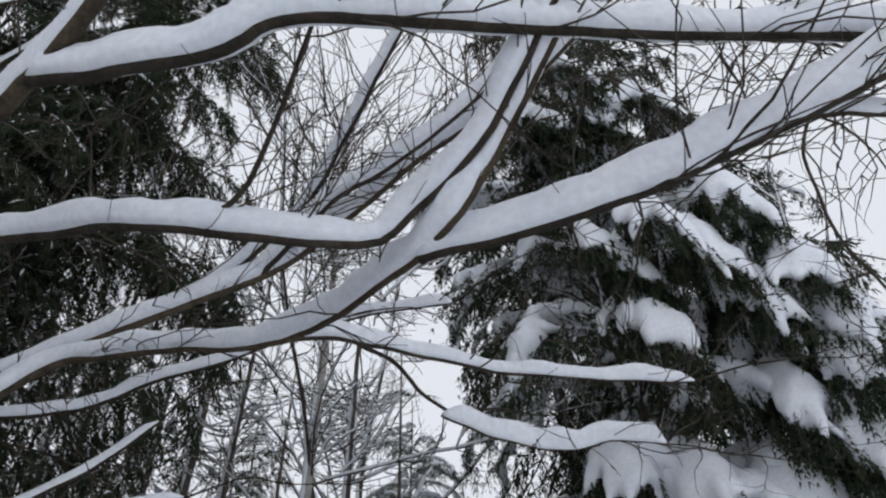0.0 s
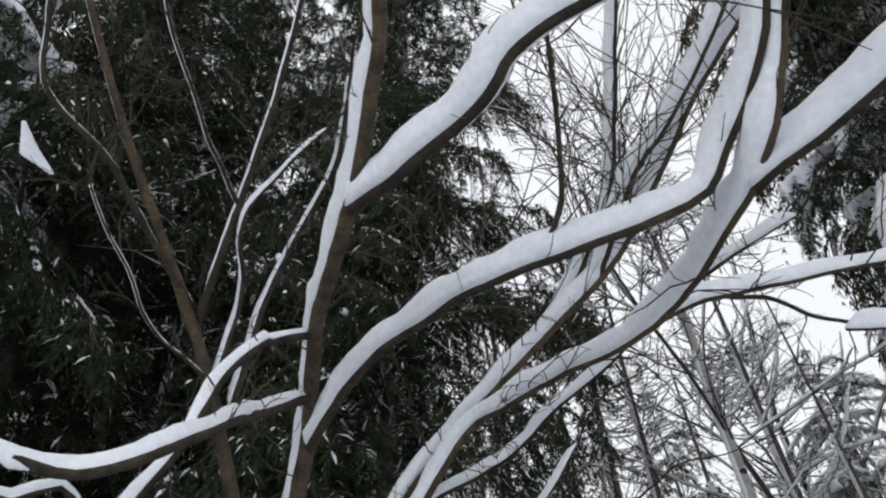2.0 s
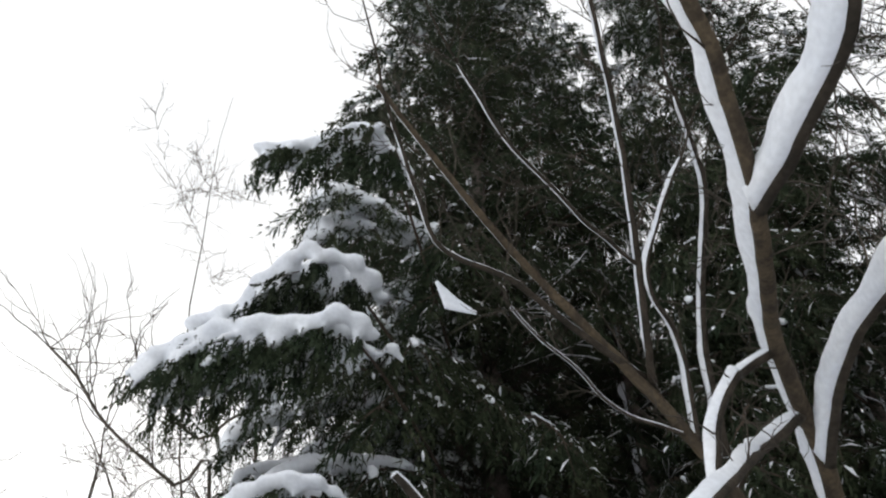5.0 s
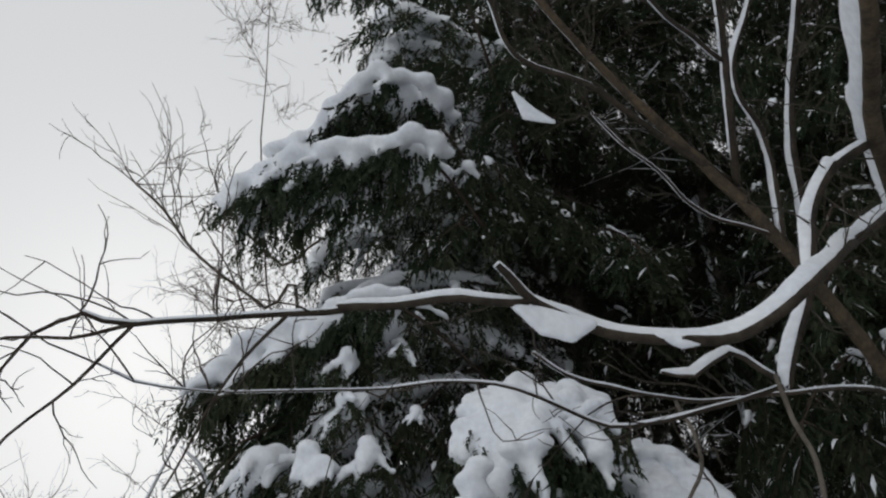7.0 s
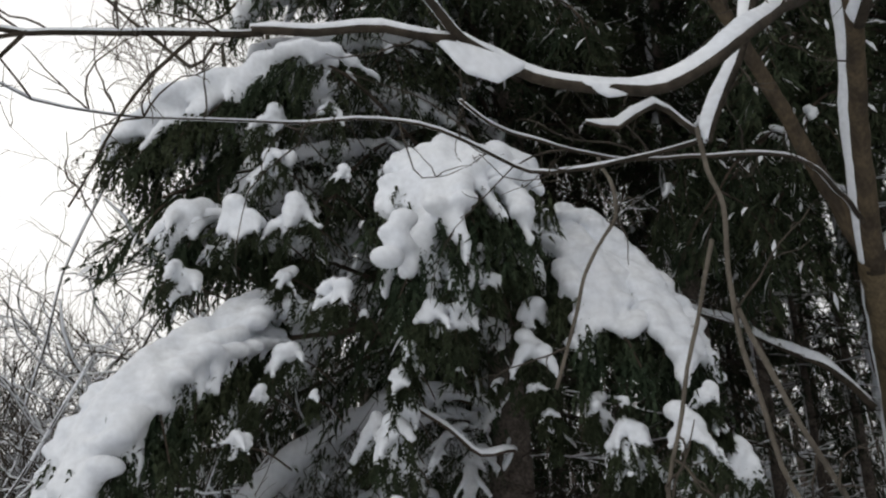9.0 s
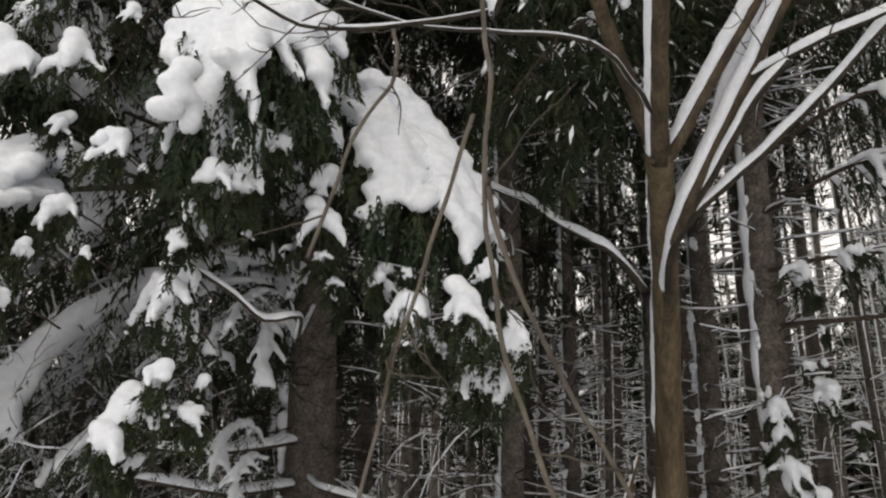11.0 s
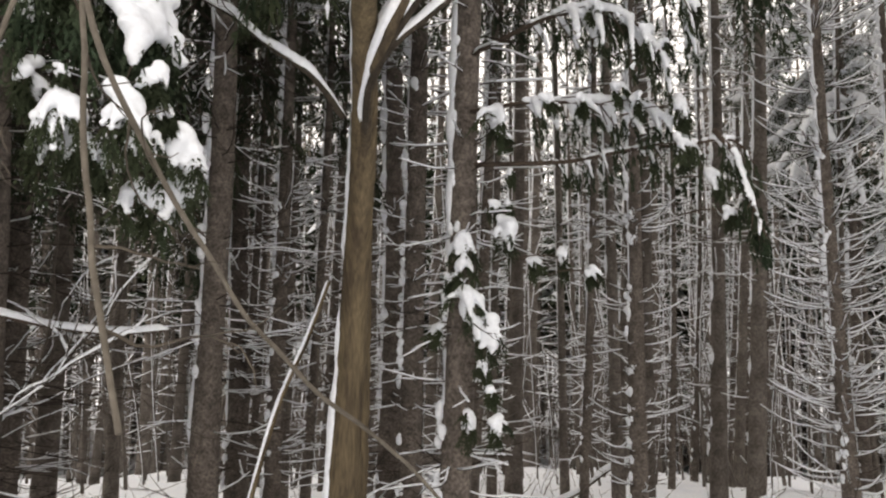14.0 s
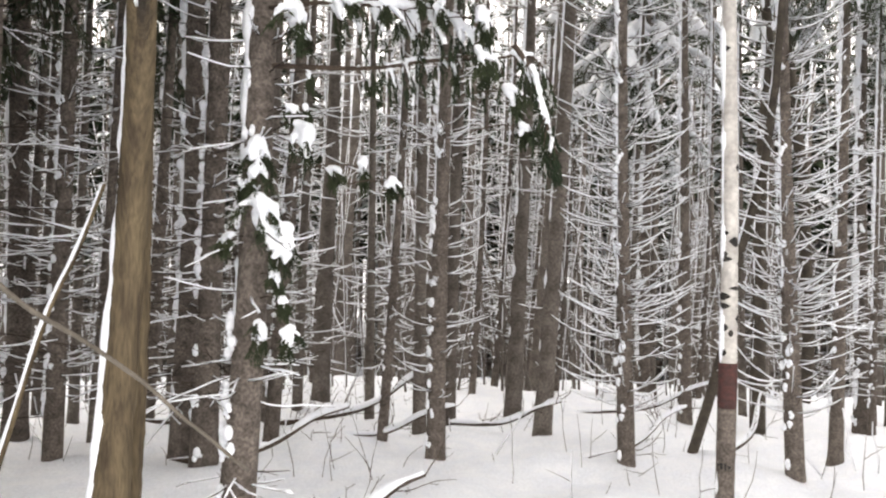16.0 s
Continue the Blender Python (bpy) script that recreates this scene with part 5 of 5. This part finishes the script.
def birch(at):
    tree = thing("birch_tree", "slim white birch with a red paint mark", "birch", at)
    p = np.array([(0.02 * math.sin(z), 0.01 * z / 3, z) for z in np.linspace(-0.3, 11, 40)])
    s = Shape()
    tube(s, p, taper(40, 0.057, 0.02), 14, 0.02, rng_f)
    trunk = part("trunk", s, BIRCH, tree, "white peeling birch bark")
    marks = Shape()
    for _ in range(80):
        z, a, h = rng_f.uniform(0.2, 6), rng_f.uniform(0, 6.28), rng_f.uniform(0.012, 0.03)
        k = rng_f.uniform(0.3, 1.0)
        c = np.array([np.interp(z, p[:, 2], p[:, 0]), np.interp(z, p[:, 2], p[:, 1]), z])
        r = 0.057 - 0.037 * (z + 0.3) / 11.3 + 0.0015
        arc = np.linspace(a - k, a + k, 7)
        v = [c + np.array([r * math.cos(b), r * math.sin(b), sgn * h * math.cos((b - a) / k * 1.5)]) for b in arc for sgn in (-1, 1)]
        marks.add(v, [(2 * i, 2 * i + 2, 2 * i + 3, 2 * i + 1) for i in range(6)])
    part("bark_pattern", marks, BIRCH_DARK, trunk, "black cracks in the bark", "stuff")
    ring = Shape()
    q = spline([(np.interp(z, p[:, 2], p[:, 0]), np.interp(z, p[:, 2], p[:, 1]), z) for z in (0.72, 0.85, 1.0)], 0.05)
    tube(ring, q, 0.0574, 14, 0.015, rng_f)
    part("paint_mark", ring, RED, trunk, "faded red painted band")
    foot = Shape()
    tube(foot, spline([(np.interp(z, p[:, 2], p[:, 0]), np.interp(z, p[:, 2], p[:, 1]), z) for z in (-0.3, 0.2, 0.73)], 0.05), 0.0578, 14, 0.03, rng_f)
    part("dark_foot", foot, SPRUCE_BARK, trunk, "dark rough bark at the foot")
    w = Shape()
    snow_on(w, spline(p[:24], 0.06), 0.054, 0.02, rng_f, 6, width=0.5, gaps=0.4, lump=1.0)
    part("snow", w, SNOW, trunk)
    twigs, snow = Shape(), Shape()
    add_twigs(twigs, snow, p[20:], 60, 1.3, rng_f, 0.007, 0.5, 0.0, 4, 0.5)
    part("fine_growth", twigs, TWIG, tree, kind="stuff")
    part("twig_snow", snow, SNOW, tree, kind="stuff")


birch((*column(0.64, 5.35), 0))


# ---- bare trees and bushes against the sky ----
def bare_tree(at, tall, seed, label, stems=1, r=0.09, spread=0.5, twig=0.9, snow=0.03, fine=0.006, limbs=14, name="bare_tree", low=0.25, per=9, group=""):
    rng = np.random.default_rng(seed)
    tree = thing(name, label, "tree" if stems == 1 else "bush", at, group)
    wood, white, twigs, dust = Shape(), Shape(), Shape(), Shape()
    for _ in range(stems):
        way = np.array([rng.normal(0, 0.05 if stems == 1 else 0.4), rng.normal(0, 0.05 if stems == 1 else 0.4), 1])
        h = tall * (1 if stems == 1 else rng.uniform(0.6, 1.0))
        p = crooked((0, 0, -0.25), way, h, 14, 0.09 if stems == 1 else 0.16, rng)
        tube(wood, p, taper(15, r, r * 0.12), 8)
        if snow:
            snow_on(white, spline(p, 0.12), r * 0.6, snow, rng, 6, width=0.6, gaps=0.3)
        for _ in range(limbs):
            j = int(rng.integers(int(low * 14), 14))
            size = h * spread * (1.15 - j / 15) * rng.uniform(0.5, 1.0)
            a = rng.uniform(0, 6.28)
            q = crooked(p[j], (math.cos(a), math.sin(a), rng.uniform(0.5, 1.2)), size, 9, 0.1 if stems == 1 else 0.2, rng, droop=0.0 if stems == 1 else 0.05)
            lr = r * 0.42 * (1.1 - j / 15)
            tube(wood, q, taper(10, lr, lr * 0.2), 5)
            if snow:
                snow_on(white, q, lr * 0.6, snow, rng, 6)
            add_twigs(twigs, dust, q, per, twig, rng, fine, 0.35, 0.2, 4, 0.35 if snow else 0.0)
    part("trunk", wood, TWIG, tree)
    part("fine_growth", twigs, TWIG, tree, "fine bare twigs", kind="stuff")
    if white.n:
        part("snow", white, SNOW, tree)
    if dust.n:
        part("twig_snow", dust, SNOW, tree, kind="stuff")
    return tree


BARE = "leafless tree with fine twigs and a little snow"
bare_tree((3.0, 8.7, 0), 10, 71, "leafless tree with snow along every upswept limb", r=0.08, snow=0.05, spread=0.42, limbs=22, low=0.5)
bare_tree((4.6, 11.5, -0.2), 15, 72, BARE, snow=0.03, low=0.45)
bare_tree((6.2, 2.9, 0), 9, 73, BARE, snow=0.012, per=14, r=0.06)
bare_tree((1.9, 7.4, 0), 9.5, 77, BARE, snow=0.02, per=16, r=0.045, low=0.45)
bare_tree((-9.4, 4.2, 0), 11, 74, BARE, snow=0.0, per=16, r=0.035, low=0.4)
bare_tree((-10.4, 6.2, 0), 15, 75, BARE, snow=0.0, per=16, r=0.045, low=0.4)
bare_tree((-8.2, 5.2, 0), 14.5, 78, BARE, snow=0.0, per=18, r=0.024, low=0.4)
bare_tree((-6.4, 3.6, 0), 12.5, 79, BARE, snow=0.0, per=18, r=0.02, low=0.4, twig=0.7, fine=0.004)
bare_tree((-9.6, 3.0, 0), 7.5, 76, BARE, snow=0.008, per=14, r=0.035, low=0.3)
leaning = thing("bare_tree", "grey leafless tree with curved stems and upturned twigs", "tree", (-5.617, 3.589, 0))
for line in ([(-5.313, 2.765, 6.325), (-5.424, 2.228, 6.345), (-5.370, 1.830, 6.427), (-5.267, 1.503, 6.505), (-5.192, 1.349, 6.627)],
             [(-5.534, 2.568, 5.865), (-5.527, 2.208, 5.915), (-5.515, 1.510, 6.080), (-5.372, 1.092, 6.217), (-5.349, 0.809, 6.305)]):
    p = spline([(-5.617, 3.589, -0.25)] + line, 0.12) - np.array(leaning.location)
    s, tw = Shape(), Shape()
    tube(s, p, taper(len(p), 0.036, 0.01), 8, 0.04, rng_f)
    b = part("stem", s, GREY_TWIG, leaning)
    add_twigs(tw, Shape(), p, 34, 1.1, rng_f, 0.006, 0.5, 0.6, 5)
    part("fine_growth", tw, TWIG, b, "fine bare twigs", kind="stuff")
spots = [(-5.4, 2.2, 3.6), (-5.0, 1.4, 3.0), (-6.0, 1.6, 4.2), (-6.3, 2.7, 4.6), (-6.2, 0.7, 4.2), (-7.0, 2.0, 5.0), (-6.0, 3.3, 4.4), (-7.3, 3.4, 5.4),
         (-7.2, 1.1, 5.0), (-8.0, 2.4, 5.8), (-8.4, 3.9, 6.0), (-8.2, 1.6, 5.6), (-9.2, 2.9, 6.4), (-5.6, 0.6, 3.4)]
made = []
for n, (x, y, tall) in enumerate(spots[:7]):
    made.append(bare_tree((x, y, 0), tall, 80 + n, "tangled bare bush with snow on its arching stems", stems=7, r=0.011, snow=0.009, spread=0.55, twig=0.8, fine=0.0034, limbs=7, name="bare_bush", low=0.15, per=9, group="bushes at the wood's edge"))
for n, (x, y, tall) in enumerate(spots[7:] + [(-5.2, 2.9, 3.4), (-6.6, 1.9, 4.4), (-7.8, 0.9, 5.0), (-9.0, 2.2, 6.0), (-7.0, 4.2, 5.4), (-10.0, 3.6, 6.6), (-4.9, 0.8, 2.8), (-5.7, 2.7, 4.8), (-6.4, 2.4, 5.2), (-5.9, 3.4, 5.0), (-6.8, 2.8, 5.6), (-6.1, 1.2, 4.4)]):
    ob = made[n % 7]
    k = tall / spots[n % 7][2]
    copy_thing(ob, Matrix.Translation((x, y, 0)) @ Euler((0, 0, 1.7 + n)).to_matrix().to_4x4() @ Matrix.Diagonal((k, k, k, 1)))


# ---- what lies on the forest floor ----
def fallen(points, r, label):
    ob = thing("fallen_branch", label, "branch", points[0], "fallen branches in the snow")
    p = spline(points, 0.08) - np.array(points[0])
    s, w, tw = Shape(), Shape(), Shape()
    tube(s, p, taper(len(p), r, r * 0.4), 6, 0.08, rng_f)
    b = part("branch", s, DEAD_WOOD, ob)
    snow_on(w, p, r, r * 1.1, rng_f, 7, gaps=0.35)
    part("snow", w, SNOW, b)
    add_twigs(tw, w, p, 9, 0.5, rng_f, 0.005, 0.4, 0.2, 2)
    part("side_growth", tw, DEAD_WOOD, ob, kind="stuff")


FALLEN = "dead branch lying half buried in the snow"
for x, y, turn, size, r in [(-1.6, 6.9, 0.2, 1.4, 0.03), (-0.7, 7.6, -0.5, 1.5, 0.022), (0.4, 8.2, -0.7, 1.3, 0.025), (1.5, 7.4, 0.4, 1.1, 0.02), (2.7, 8.0, 0.9, 1.6, 0.025), 
                            (-1.0, 8.8, 0.5, 1.8, 0.03), (2.0, 9.2, -0.2, 1.5, 0.02), (-2.6, 8.0, -0.4, 1.6, 0.03), (-0.6, 5.3, 0.05, 0.8, 0.03)]:
    c, n = math.cos(turn) * size / 2, math.sin(turn) * size / 2
    fallen([(x - c, y - n, -0.02), (x, y, 0.07), (x + c * 0.6, y + n, 0.16 + 0.1 * size), (x + c, y + n * 1.3, 0.2 + 0.14 * size)], r, FALLEN)


def stalks():
    """Dry stalks and seedlings that stick out of the snow."""
    ob = thing("undergrowth", "dry stalks and seedlings sticking out of the snow", "undergrowth")
    ob["kind"] = "stuff"
    wood, white = Shape(), Shape()
    for _ in range(260):
        a, d = radians(rng_f.uniform(-32, 50)), rng_f.uniform(6.0, 13)
        x, y = -d * math.sin(a), d * math.cos(a)
        q = crooked((x, y, float(height(x, y)) - 0.08), (rng_f.normal(0, 0.4), rng_f.normal(0, 0.4), 1), rng_f.uniform(0.15, 0.7), 4, 0.12, rng_f)
        tube(wood, q, taper(5, 0.0035, 0.0015), 3)
        if rng_f.random() < 0.25:
            snow_on(white, q, 0.005, 0.012, rng_f, 4, rest=0.03)
        if rng_f.random() < 0.5:
            tube(wood, crooked(q[2], (rng_f.normal(0, 1), rng_f.normal(0, 1), 0.6), 0.2, 3, 0.1, rng_f), taper(4, 0.003, 0.0015), 3)
    part("stems", wood, DEAD_WOOD, ob, kind="stuff")
    part("snow", white, SNOW, ob, kind="stuff")


stalks()
